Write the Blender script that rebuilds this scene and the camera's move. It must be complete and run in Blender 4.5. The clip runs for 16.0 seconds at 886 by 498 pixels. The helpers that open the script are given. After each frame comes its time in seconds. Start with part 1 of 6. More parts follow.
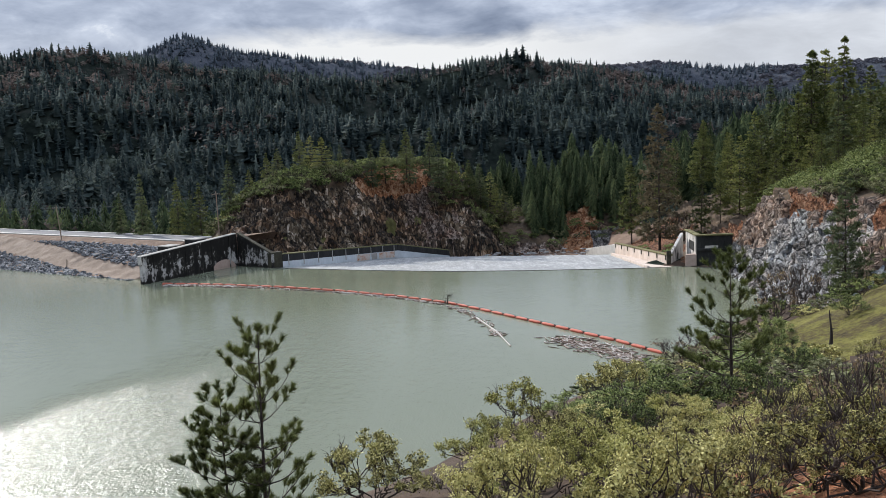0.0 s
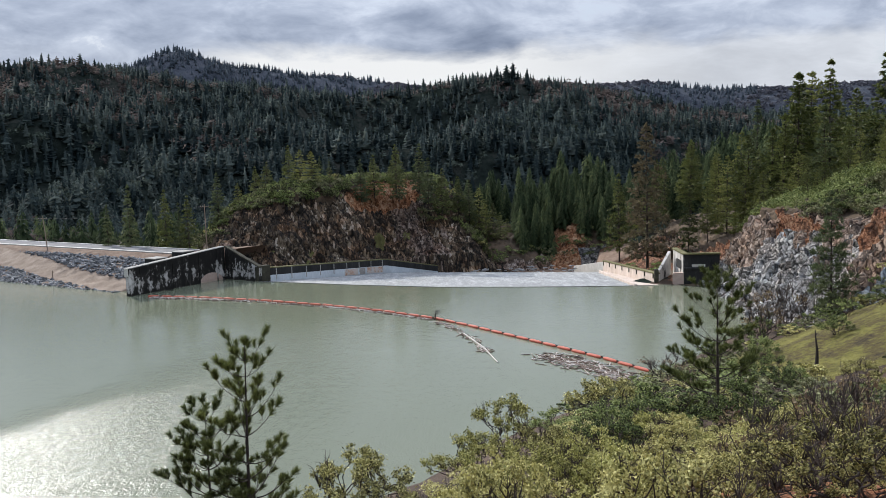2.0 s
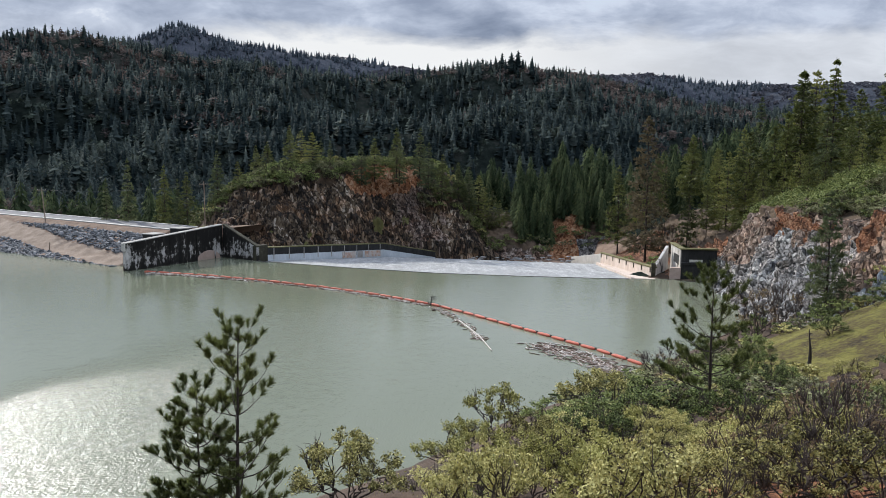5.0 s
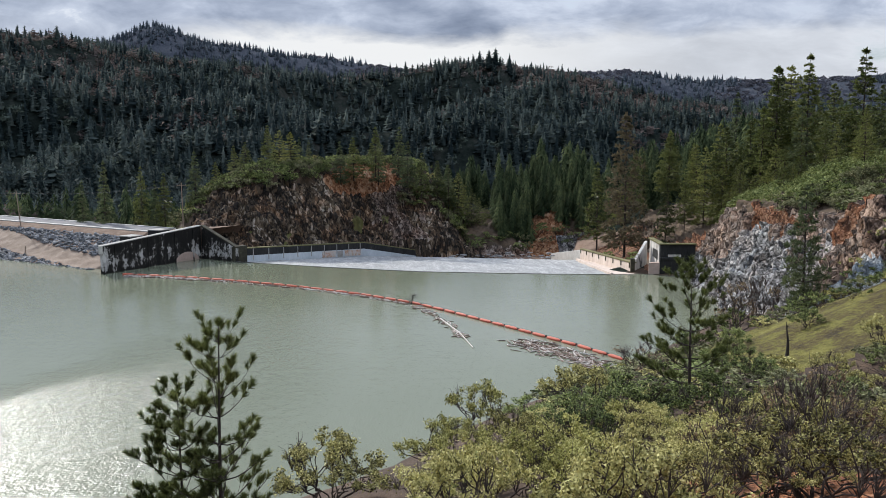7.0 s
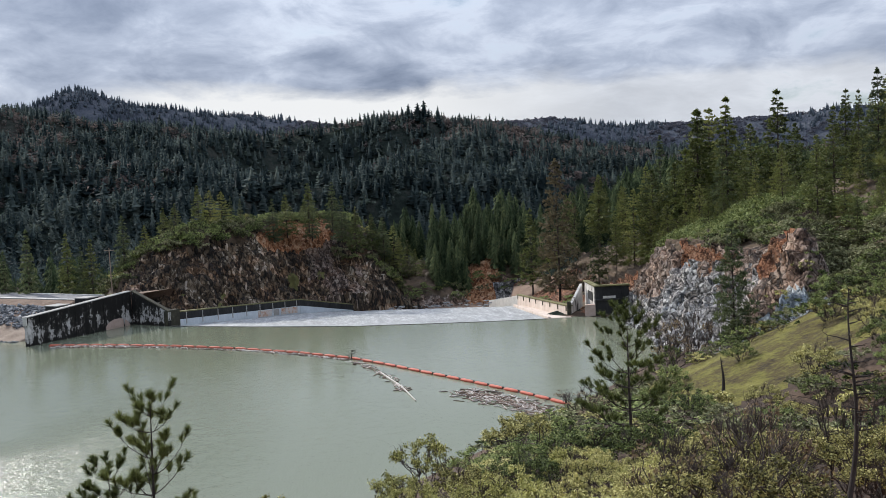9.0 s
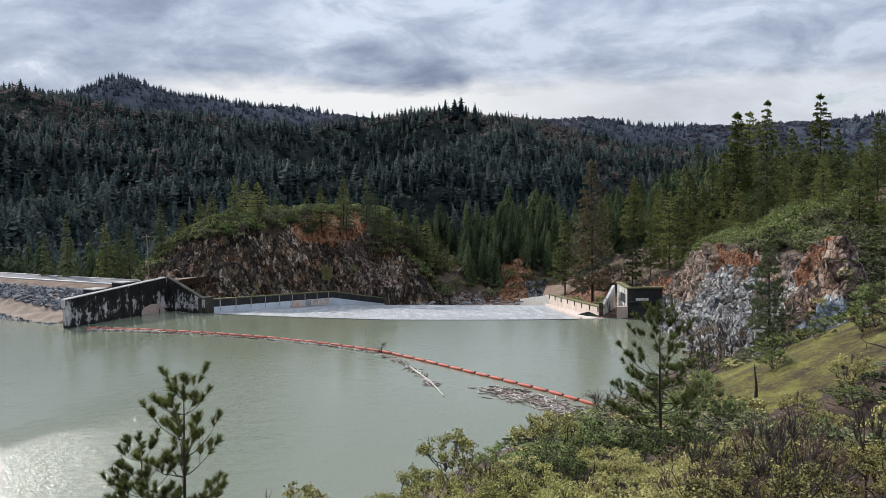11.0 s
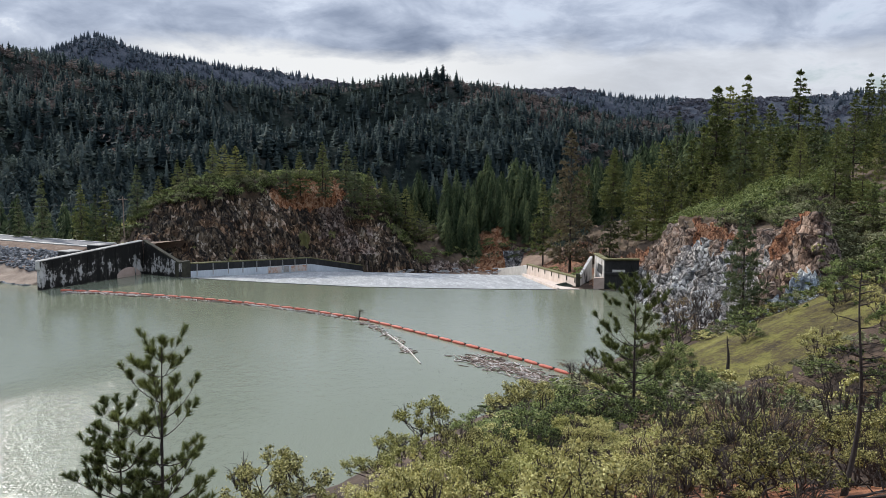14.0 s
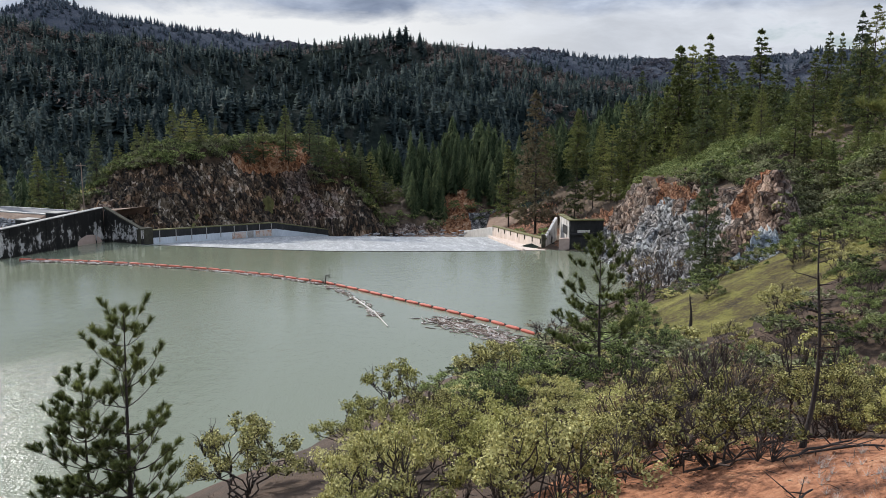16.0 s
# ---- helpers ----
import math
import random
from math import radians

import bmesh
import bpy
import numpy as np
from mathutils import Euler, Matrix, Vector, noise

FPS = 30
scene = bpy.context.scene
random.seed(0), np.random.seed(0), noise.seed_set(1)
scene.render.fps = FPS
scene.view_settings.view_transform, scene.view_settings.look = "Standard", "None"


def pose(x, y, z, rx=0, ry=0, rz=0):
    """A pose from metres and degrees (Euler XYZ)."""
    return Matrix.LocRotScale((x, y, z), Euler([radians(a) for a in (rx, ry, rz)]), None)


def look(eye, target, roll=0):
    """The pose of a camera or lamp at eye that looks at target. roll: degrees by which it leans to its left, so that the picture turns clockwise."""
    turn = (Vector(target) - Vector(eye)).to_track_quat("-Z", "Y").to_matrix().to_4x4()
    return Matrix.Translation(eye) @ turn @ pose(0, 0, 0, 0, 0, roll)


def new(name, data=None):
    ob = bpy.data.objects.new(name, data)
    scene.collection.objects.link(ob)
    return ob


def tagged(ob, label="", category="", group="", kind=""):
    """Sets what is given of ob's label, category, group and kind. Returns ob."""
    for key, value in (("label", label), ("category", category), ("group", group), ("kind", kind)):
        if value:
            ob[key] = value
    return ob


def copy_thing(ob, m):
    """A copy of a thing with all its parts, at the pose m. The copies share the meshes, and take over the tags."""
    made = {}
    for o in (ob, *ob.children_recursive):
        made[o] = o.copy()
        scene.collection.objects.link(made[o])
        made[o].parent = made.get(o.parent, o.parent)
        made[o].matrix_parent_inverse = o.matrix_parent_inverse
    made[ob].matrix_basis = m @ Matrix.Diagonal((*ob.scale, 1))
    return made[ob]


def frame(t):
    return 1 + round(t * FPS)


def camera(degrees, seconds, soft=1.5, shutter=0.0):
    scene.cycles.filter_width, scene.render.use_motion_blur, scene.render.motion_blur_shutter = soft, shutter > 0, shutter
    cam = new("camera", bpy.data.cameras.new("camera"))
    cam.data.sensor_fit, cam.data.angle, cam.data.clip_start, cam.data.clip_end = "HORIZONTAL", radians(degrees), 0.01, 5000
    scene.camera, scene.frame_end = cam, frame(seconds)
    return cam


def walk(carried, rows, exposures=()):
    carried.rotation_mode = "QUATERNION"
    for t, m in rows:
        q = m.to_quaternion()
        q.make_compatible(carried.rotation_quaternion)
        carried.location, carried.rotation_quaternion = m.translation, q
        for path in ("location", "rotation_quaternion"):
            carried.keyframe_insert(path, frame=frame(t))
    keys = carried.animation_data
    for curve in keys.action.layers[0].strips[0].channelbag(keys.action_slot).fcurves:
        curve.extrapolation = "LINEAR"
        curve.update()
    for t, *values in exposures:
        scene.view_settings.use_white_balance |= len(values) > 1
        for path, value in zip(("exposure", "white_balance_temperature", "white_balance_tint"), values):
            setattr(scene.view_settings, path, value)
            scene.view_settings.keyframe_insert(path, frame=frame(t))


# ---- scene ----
# ---- camera: a hand-held pan from a bank 28 m above the lake; metres, water at z = 0, y ahead ----
EYE = 28.0
cam = camera(55.8, 16.0, soft=0.75)
PATH = [
    (0, -0.000, -0.000, 27.999, 82.927, 2.109, 0.006), (0.5, 0.002, 0.005, 27.996, 82.977, 2.083, -0.197),
    (1, 0.028, 0.024, 28.000, 83.506, 1.550, -0.678), (1.5, 0.001, -0.024, 27.999, 83.778, 1.402, -0.859),
    (2, -0.015, -0.015, 27.987, 83.979, 1.328, -0.708), (2.5, 0.016, 0.031, 27.987, 83.516, 0.238, -0.334),
    (3, -0.000, 0.006, 27.995, 83.324, -1.177, 0.157), (3.5, 0.003, 0.056, 27.980, 83.111, -1.246, 0.605),
    (4, 0.016, 0.049, 27.992, 83.040, -1.182, 0.508), (6.5, 0.015, 0.024, 27.993, 82.976, -0.290, -2.155),
    (7, 0.017, -0.008, 28.011, 82.912, -0.154, -2.039), (7.5, 0.008, -0.038, 28.010, 83.065, 0.143, -2.356),
    (8, 0.037, 0.027, 27.989, 83.324, 0.465, -2.564), (8.5, 0.078, 0.035, 28.074, 84.062, 1.112, -3.725),
    (9, 0.085, 0.029, 28.141, 86.307, 2.274, -6.609), (11.5, 0.018, 0.023, 28.064, 85.866, 0.238, -3.832),
    (12, 0.007, 0.015, 28.068, 84.779, -0.243, -4.035), (12.5, 0.021, 0.060, 28.040, 83.739, -0.664, -4.116),
    (13, 0.038, 0.000, 28.047, 82.761, -0.328, -5.021), (13.5, -0.001, -0.057, 28.042, 83.387, -0.887, -5.477),
    (14, -0.004, -0.040, 28.048, 83.976, -0.585, -5.622), (14.5, 0.023, 0.012, 28.056, 83.423, -0.107, -7.100),
    (15, 0.025, 0.021, 28.036, 82.798, -0.032, -8.118), (15.5, 0.030, 0.035, 28.048, 82.099, -0.056, -8.220),
    (16, 0.029, 0.039, 28.052, 81.434, -0.051, -8.029)]
walk(cam, [(t, pose(x, y, z, rx, ry, rz)) for t, x, y, z, rx, ry, rz in PATH])

# ---- sky and sun ----
SUN_AZ, SUN_EL = -36.0, 32.0          # degrees: left of ahead, above the horizon
sun = new("sun", bpy.data.lights.new("sun", "SUN"))
sun.data.energy, sun.data.angle, sun.data.color = 5.0, radians(1.0), (1.0, 0.97, 0.92)
sx, sy, sz = (math.sin(radians(SUN_AZ)) * math.cos(radians(SUN_EL)), math.cos(radians(SUN_AZ)) * math.cos(radians(SUN_EL)),
              math.sin(radians(SUN_EL)))
sun.matrix_world = look((sx * 50, sy * 50, sz * 50), (0, 0, 0))
world = bpy.data.worlds.new("sky")
scene.world = world
world.use_nodes = True
scene.view_settings.exposure = 0.0


class Nodes:
    """Short hand for building node trees."""

    def __init__(self, tree):
        self.tree = tree
        tree.nodes.clear()

    def add(self, kind, inputs=None, **attrs):
        n = self.tree.nodes.new("ShaderNode" + kind)
        for k, v in attrs.items():
            setattr(n, k, v)
        for k, v in (inputs or {}).items():
            s = n.inputs[k]
            if isinstance(v, bpy.types.NodeSocket):
                self.tree.links.new(v, s)
            else:
                s.default_value = v
        return n

    def ramp(self, fac, stops):
        n = self.add("ValToRGB", {0: fac})
        e = n.color_ramp.elements
        while len(e) < len(stops):
            e.new(0.5)
        for el, (p, c) in zip(e, stops):
            el.position = p
            el.color = (*c, 1) if isinstance(c, tuple) else (c, c, c, 1)
        return n.outputs[0]

    def mix(self, fac, a, b, blend="MIX"):
        n = self.add("Mix", data_type="RGBA", blend_type=blend)
        for k, v in ((0, fac), (6, a), (7, b)):
            s = n.inputs[k]
            if isinstance(v, bpy.types.NodeSocket):
                self.tree.links.new(v, s)
            else:
                s.default_value = (*v, 1) if isinstance(v, tuple) and len(v) == 3 else v
        return n.outputs[2]

    def math(self, op, a, b=0.0, c=0.0):
        return self.add("Math", {0: a, 1: b, 2: c}, operation=op).outputs[0]

    def noise(self, vec, scale, detail=4.0, rough=0.55, dist=0.0):
        return self.add("TexNoise", {"Vector": vec, "Scale": scale, "Detail": detail, "Roughness": rough, "Distortion": dist}).outputs[0]


def build_sky():
    n = Nodes(world.node_tree)
    sky = n.add("TexSky", sky_type="NISHITA", sun_disc=False, sun_elevation=radians(SUN_EL), sun_rotation=radians(SUN_AZ),
                altitude=600.0, dust_density=2.0)
    way = n.add("TexCoord").outputs["Generated"]
    xyz = n.add("SeparateXYZ", {0: way})
    up = n.math("MAXIMUM", xyz.outputs[2], 0.02)
    # cloud deck: directions laid out on a flat layer overhead
    flat = n.add("CombineXYZ", {0: n.math("DIVIDE", xyz.outputs[0], n.math("ADD", up, 0.26)),
                                1: n.math("DIVIDE", xyz.outputs[1], n.math("ADD", up, 0.26)), 2: 3.7})
    big = n.noise(flat.outputs[0], 1.15, 7.0, 0.55, 0.5)
    fine = n.noise(flat.outputs[0], 4.2, 7.0, 0.6, 0.4)
    body = n.math("ADD", n.math("MULTIPLY", big, 0.60), n.math("MULTIPLY", fine, 0.40))
    side = n.math("MULTIPLY_ADD", xyz.outputs[0], 0.5, 0.5)
    deck = n.ramp(side, [(0.26, 0.38), (0.34, 0.60), (0.47, 0.62), (0.57, 0.40), (0.75, 0.36)])
    body = n.math("ADD", body, n.math("MULTIPLY", n.math("SUBTRACT", deck, 0.5), 0.42))
    cover = n.ramp(body, [(0.30, 0.0), (0.40, 1.0)])
    shade = n.ramp(body, [(0.36, (0.80, 0.88, 1.03)), (0.45, (0.52, 0.595, 0.745)), (0.54, (0.33, 0.395, 0.53)), (0.66, (0.19, 0.24, 0.35))])
    # an overcast sky is brighter overhead
    lift = n.math("ADD", n.math("MULTIPLY", up, 1.7), 0.64)
    shade = n.mix(1.0, shade, n.add("CombineColor", {0: lift, 1: lift, 2: lift}).outputs[0], "MULTIPLY")
    # a gap under the deck, bright over the ridges
    wob = n.math("ADD", xyz.outputs[2], n.math("MULTIPLY", n.math("SUBTRACT", n.noise(flat.outputs[0], 2.3, 8.0, 0.6, 0.2), 0.5), 0.07))
    low = n.ramp(wob, [(0.118, 1.0), (0.126, 0.5), (0.138, 0.0)])
    gap = n.ramp(side, [(0.35, 0.05), (0.40, 1.0), (0.54, 1.0), (0.66, 0.5)])
    shade = n.mix(n.math("MULTIPLY", low, gap), shade, (0.87, 0.885, 0.90))
    # thin cloud glows round the sun
    near = n.add("VectorMath", {0: way, 1: (sx, sy, sz)}, operation="DOT_PRODUCT").outputs["Value"]
    glow = n.ramp(near, [(0.962, 0.0), (0.985, 0.3), (1.0, 1.0)])
    shade = n.mix(glow, shade, (2.6, 2.5, 2.35))
    clear = n.mix(1.0, sky.outputs[0], (0.10, 0.10, 0.10), "MULTIPLY")
    bg = n.add("Background", {0: n.mix(cover, clear, shade), 1: 1.0})
    n.add("OutputWorld", {0: bg.outputs[0]})


build_sky()

# ---- materials ----


def surface(name, stops, scale=0.5, rough=0.85, bump=0.3, bump_scale=None, fine=None, spec=0.3, detail=6.0, vary=0.0,
            island=0.0, stretch=(1, 1, 1), translucent=0.0, bump_dist=0.1, tree=0.0):
    """A matt surface: colours of a ramp over noise at two scales in metres, relief, and change from piece to piece."""
    m = bpy.data.materials.new(name)
    m.use_nodes = True
    n = Nodes(m.node_tree)
    pos = n.add("NewGeometry").outputs["Position"]
    v = n.add("Mapping", {0: pos, 3: stretch}).outputs[0]
    a = n.noise(v, scale, detail, 0.6)
    b = n.noise(v, fine or scale * 9, 4.0, 0.6)
    f = n.math("ADD", n.math("MULTIPLY", a, 0.62), n.math("MULTIPLY", b, 0.38))
    if island:
        r = n.add("NewGeometry").outputs["Random Per Island"]
        f = n.math("ADD", f, n.math("MULTIPLY", n.math("SUBTRACT", r, 0.5), island))
    if tree:
        r = n.add("Attribute", attribute_name="tone").outputs["Fac"]
        f = n.math("ADD", f, n.math("MULTIPLY", n.math("SUBTRACT", r, 0.5), tree))
    if vary:
        r = n.add("ObjectInfo").outputs["Random"]
        f = n.math("ADD", f, n.math("MULTIPLY", n.math("SUBTRACT", r, 0.5), vary))
    col = n.ramp(f, stops)
    p = n.add("BsdfPrincipled", {"Base Color": col, "Roughness": rough, "Specular IOR Level": spec})
    if bump:
        h = n.noise(v, bump_scale or scale * 12, 5.0, 0.65)
        p.inputs["Normal"].default_value = (0, 0, 0)
        bm_node = n.add("Bump", {"Strength": bump, "Distance": bump_dist, "Height": h})
        m.node_tree.links.new(bm_node.outputs[0], p.inputs["Normal"])
    out = p.outputs[0]
    if translucent:
        tr = n.add("BsdfTranslucent", {0: col})
        out = n.add("MixShader", {0: translucent, 1: p.outputs[0], 2: tr.outputs[0]}).outputs[0]
    n.add("OutputMaterial", {0: out})
    return m


def water_material():
    m = bpy.data.materials.new("silty_water")
    m.use_nodes = True
    n = Nodes(m.node_tree)
    pos = n.add("NewGeometry").outputs["Position"]
    col = n.ramp(n.noise(pos, 0.012, 3.0), [(0.3, (0.150, 0.164, 0.112)), (0.7, (0.172, 0.184, 0.132))])
    xyz = n.add("SeparateXYZ", {0: pos})
    big = n.noise(n.add("Mapping", {0: pos, 3: (1.0, 0.7, 1)}).outputs[0], 0.8, 2.0)
    small = n.noise(pos, 4.2, 2.0, 0.55)
    # wind ripples on the near water, ending at a line; calmer by the dam and the spillway
    line = n.math("SUBTRACT", n.math("ADD", xyz.outputs[0], 47.0), n.math("MULTIPLY", n.math("SUBTRACT", xyz.outputs[1], 85.0), 0.33))
    line = n.math("ADD", line, n.math("MULTIPLY", n.math("SUBTRACT", n.noise(pos, 0.05, 5.0, 0.6), 0.5), 22.0))
    gust = n.ramp(n.math("MULTIPLY_ADD", line, 0.02, 0.5), [(0.36, 0.12), (0.64, 0.95)])
    reach = n.ramp(n.math("MULTIPLY", n.math("ADD", xyz.outputs[1], n.math("MULTIPLY", n.noise(pos, 0.03, 4.0), 30.0)), 0.005), [(0.56, 1.0), (0.80, 0.22)])
    lee = n.ramp(n.math("MULTIPLY_ADD", xyz.outputs[0], 0.01, 0.5), [(0.22, 1.0), (0.42, 0.26)])
    wind = n.math("MAXIMUM", n.math("MULTIPLY", n.math("MULTIPLY", gust, reach), lee), 0.14)
    h = n.math("MULTIPLY", n.math("ADD", n.math("MULTIPLY", big, 0.20), n.math("MULTIPLY", small, 0.11)), wind)
    bm_node = n.add("Bump", {"Strength": 1.0, "Distance": 1.0, "Height": h})
    p = n.add("BsdfPrincipled", {"Base Color": col, "Roughness": n.ramp(wind, [(0.2, 0.05), (0.7, 0.20)]), "IOR": 1.33, "Normal": bm_node.outputs[0]})
    n.add("OutputMaterial", {0: p.outputs[0]})
    return m


def rock(name, stops, block=0.9, stretch=(1, 1, 0.6), rough=0.7, slant=0.35, rust=0.9, crack=0.75):
    """Broken rock: every block its own tone, dark joints, grain inside the blocks, worn relief."""
    m = bpy.data.materials.new(name)
    m.use_nodes = True
    n = Nodes(m.node_tree)
    pos = n.add("NewGeometry").outputs["Position"]
    v = n.add("Mapping", {0: pos, 2: (0, slant, 0), 3: stretch}).outputs[0]
    warp = n.add("VectorMath", {0: v, 1: n.add("TexNoise", {"Vector": v, "Scale": 0.9, "Detail": 4.0}).outputs["Color"]}, operation="ADD").outputs[0]
    tone = n.add("TexVoronoi", {"Vector": warp, "Scale": block}, feature="F1").outputs["Color"]
    tone = n.add("SeparateColor", {0: tone}).outputs[0]
    tone2 = n.add("SeparateColor", {0: n.add("TexVoronoi", {"Vector": warp, "Scale": block * 2.6}, feature="F1").outputs["Color"]}).outputs[1]
    joint = n.add("TexVoronoi", {"Vector": warp, "Scale": block}, feature="DISTANCE_TO_EDGE").outputs["Distance"]
    joint2 = n.add("TexVoronoi", {"Vector": warp, "Scale": block * 2.6}, feature="DISTANCE_TO_EDGE").outputs["Distance"]
    open_joint = n.math("MULTIPLY", n.ramp(joint, [(0.01, 0.0), (0.10, 1.0)]), n.ramp(joint2, [(0.0, 0.35), (0.09, 1.0)]))
    big = n.noise(pos, 0.09, 4.0, 0.6)
    grain = n.noise(v, 2.4, 6.0, 0.7)
    f = n.math("ADD", n.math("ADD", n.math("MULTIPLY", tone, 0.24), n.math("MULTIPLY", tone2, 0.32)), n.math("ADD", n.math("MULTIPLY", big, 0.26), n.math("MULTIPLY", grain, 0.26)))
    f = n.math("SUBTRACT", f, n.math("MULTIPLY", n.math("SUBTRACT", 1.0, open_joint), crack * 0.22))
    col = n.ramp(f, stops)
    stain = n.ramp(n.noise(pos, 0.14, 5.0, 0.65, 0.5), [(0.44, 0.0), (0.60, 1.0)])
    col = n.mix(n.math("MULTIPLY", stain, rust), col, n.mix(1.0, col, (1.25, 0.91, 0.68), "MULTIPLY"))
    h = n.math("ADD", n.math("MULTIPLY", n.math("ADD", tone, tone2), 0.5), n.math("ADD", n.math("MULTIPLY", n.noise(v, 3.0, 6.0, 0.7), 0.7), n.math("MULTIPLY", open_joint, 0.7)))
    bump_node = n.add("Bump", {"Strength": 1.0, "Distance": 0.6, "Height": h})
    p = n.add("BsdfPrincipled", {"Base Color": col, "Roughness": rough, "Specular IOR Level": 0.3, "Normal": bump_node.outputs[0]})
    n.add("OutputMaterial", {0: p.outputs[0]})
    return m


M_WATER = water_material()
# Brown soil, darkened to carry the deep shade below the thicket.
M_GROUND = surface("bank_soil", [(0.3, (0.022, 0.015, 0.010)), (0.5, (0.052, 0.033, 0.022)), (0.7, (0.11, 0.070, 0.045))], 0.25, 0.95, 0.6, 6.0)
# Near-black: the shade in gaps between the trees is part of this colour.
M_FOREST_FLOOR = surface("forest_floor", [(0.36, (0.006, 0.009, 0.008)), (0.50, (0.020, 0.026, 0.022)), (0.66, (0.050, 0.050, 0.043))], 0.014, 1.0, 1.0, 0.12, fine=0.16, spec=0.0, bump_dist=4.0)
# Distance haze is put into this colour: bluer and paler than the nearer floor.
M_RIDGE_FLOOR_HAZE = surface("hazed_ridge_floor", [(0.36, (0.040, 0.046, 0.056)), (0.50, (0.065, 0.072, 0.088)), (0.66, (0.10, 0.105, 0.115))], 0.014, 1.0, 1.0, 0.12, fine=0.16, spec=0.0, bump_dist=4.0)
M_ROCK = rock("cut_rock", [(0.28, (0.020, 0.020, 0.020)), (0.39, (0.075, 0.076, 0.078)), (0.50, (0.17, 0.172, 0.178)), (0.60, (0.30, 0.305, 0.315)), (0.74, (0.52, 0.53, 0.53))], 0.6, (1, 1, 0.8), rust=0.35, slant=0.5, crack=0.7)
M_PINK = surface("pinkish_concrete", [(0.3, (0.30, 0.22, 0.18)), (0.7, (0.52, 0.40, 0.34))], 0.8, 0.85, 0.2)
M_CONC_BLUE = surface("bluish_concrete", [(0.3, (0.36, 0.40, 0.43)), (0.7, (0.56, 0.60, 0.63))], 0.3, 0.8, 0.15, stretch=(1, 1, 0.3))
M_CONC_MOSS = surface("mossy_concrete", [(0.35, (0.018, 0.017, 0.013)), (0.55, (0.045, 0.042, 0.027)), (0.78, (0.17, 0.155, 0.11))], 0.6, 0.95, 0.4)
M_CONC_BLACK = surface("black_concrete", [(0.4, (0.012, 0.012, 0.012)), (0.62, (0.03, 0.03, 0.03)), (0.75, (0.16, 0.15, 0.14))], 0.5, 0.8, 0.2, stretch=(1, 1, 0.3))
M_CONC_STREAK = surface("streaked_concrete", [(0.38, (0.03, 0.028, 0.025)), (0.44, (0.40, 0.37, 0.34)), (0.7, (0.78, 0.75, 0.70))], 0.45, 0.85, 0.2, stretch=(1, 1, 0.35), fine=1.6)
M_RUSTY = surface("rusty_panel", [(0.35, (0.45, 0.45, 0.45)), (0.5, (0.5, 0.42, 0.36)), (0.6, (0.38, 0.17, 0.09))], 0.7, 0.8, 0.2)
M_RED = rock("red_soil", [(0.34, (0.060, 0.028, 0.016)), (0.46, (0.17, 0.078, 0.042)), (0.58, (0.27, 0.135, 0.078)), (0.74, (0.40, 0.25, 0.165))], 1.1, (1, 1, 0.8), 0.95, crack=0.3, rust=0.5)
M_SCAR = rock("rusty_scar", [(0.34, (0.12, 0.05, 0.022)), (0.46, (0.29, 0.125, 0.058)), (0.58, (0.42, 0.215, 0.11)), (0.74, (0.55, 0.36, 0.23))], 0.7, (1, 1, 0.7), 0.95, crack=0.25, rust=0.4)
M_RED_NEAR = surface("loose_red_soil", [(0.34, (0.060, 0.028, 0.017)), (0.43, (0.19, 0.078, 0.040)), (0.52, (0.38, 0.165, 0.085)), (0.60, (0.47, 0.23, 0.125)), (0.72, (0.62, 0.43, 0.30))], 0.9, 0.95, 1.0, 9.0, fine=6.0, bump_dist=0.15)
M_GRASS = surface("mossy_grass", [(0.38, (0.045, 0.033, 0.018)), (0.46, (0.095, 0.074, 0.024)), (0.54, (0.155, 0.142, 0.032)), (0.68, (0.25, 0.225, 0.06))], 0.26, 0.95, 1.0, 6.0, fine=2.2, bump_dist=0.35)
M_BRUSH_SOIL = surface("brush_soil", [(0.3, (0.035, 0.028, 0.018)), (0.5, (0.085, 0.06, 0.04)), (0.7, (0.15, 0.10, 0.065))], 0.2, 0.95, 0.6, 5.0)
M_MOSS = surface("dry_moss", [(0.3, (0.05, 0.05, 0.02)), (0.7, (0.16, 0.15, 0.05))], 0.4, 0.95, 0.7, 4.0)
# Brown rock darkened for the mound's shaded face; palest stops paint its wet glints.
M_ROCK_DARK = rock("dark_strata", [(0.30, (0.007, 0.005, 0.003)), (0.42, (0.040, 0.027, 0.016)), (0.53, (0.100, 0.070, 0.042)), (0.64, (0.20, 0.155, 0.105)), (0.78, (0.46, 0.40, 0.33))], 0.36, (1.3, 1.2, 0.6), slant=0.6, rust=0.8, crack=0.85)
M_BROWN_ROCK = rock("brown_rock", [(0.30, (0.024, 0.015, 0.011)), (0.42, (0.090, 0.060, 0.045)), (0.54, (0.18, 0.130, 0.102)), (0.72, (0.40, 0.33, 0.28))], 0.6, rust=0.55, crack=0.6)
M_TAN = surface("tan_dirt", [(0.3, (0.15, 0.105, 0.076)), (0.5, (0.22, 0.165, 0.125)), (0.7, (0.30, 0.24, 0.19))], 0.35, 0.95, 0.7, fine=2.6)
M_RIPRAP = surface("riprap_stone", [(0.25, (0.055, 0.058, 0.062)), (0.5, (0.125, 0.13, 0.137)), (0.75, (0.25, 0.25, 0.255))], 0.6, 0.9, 0.5, island=0.5)
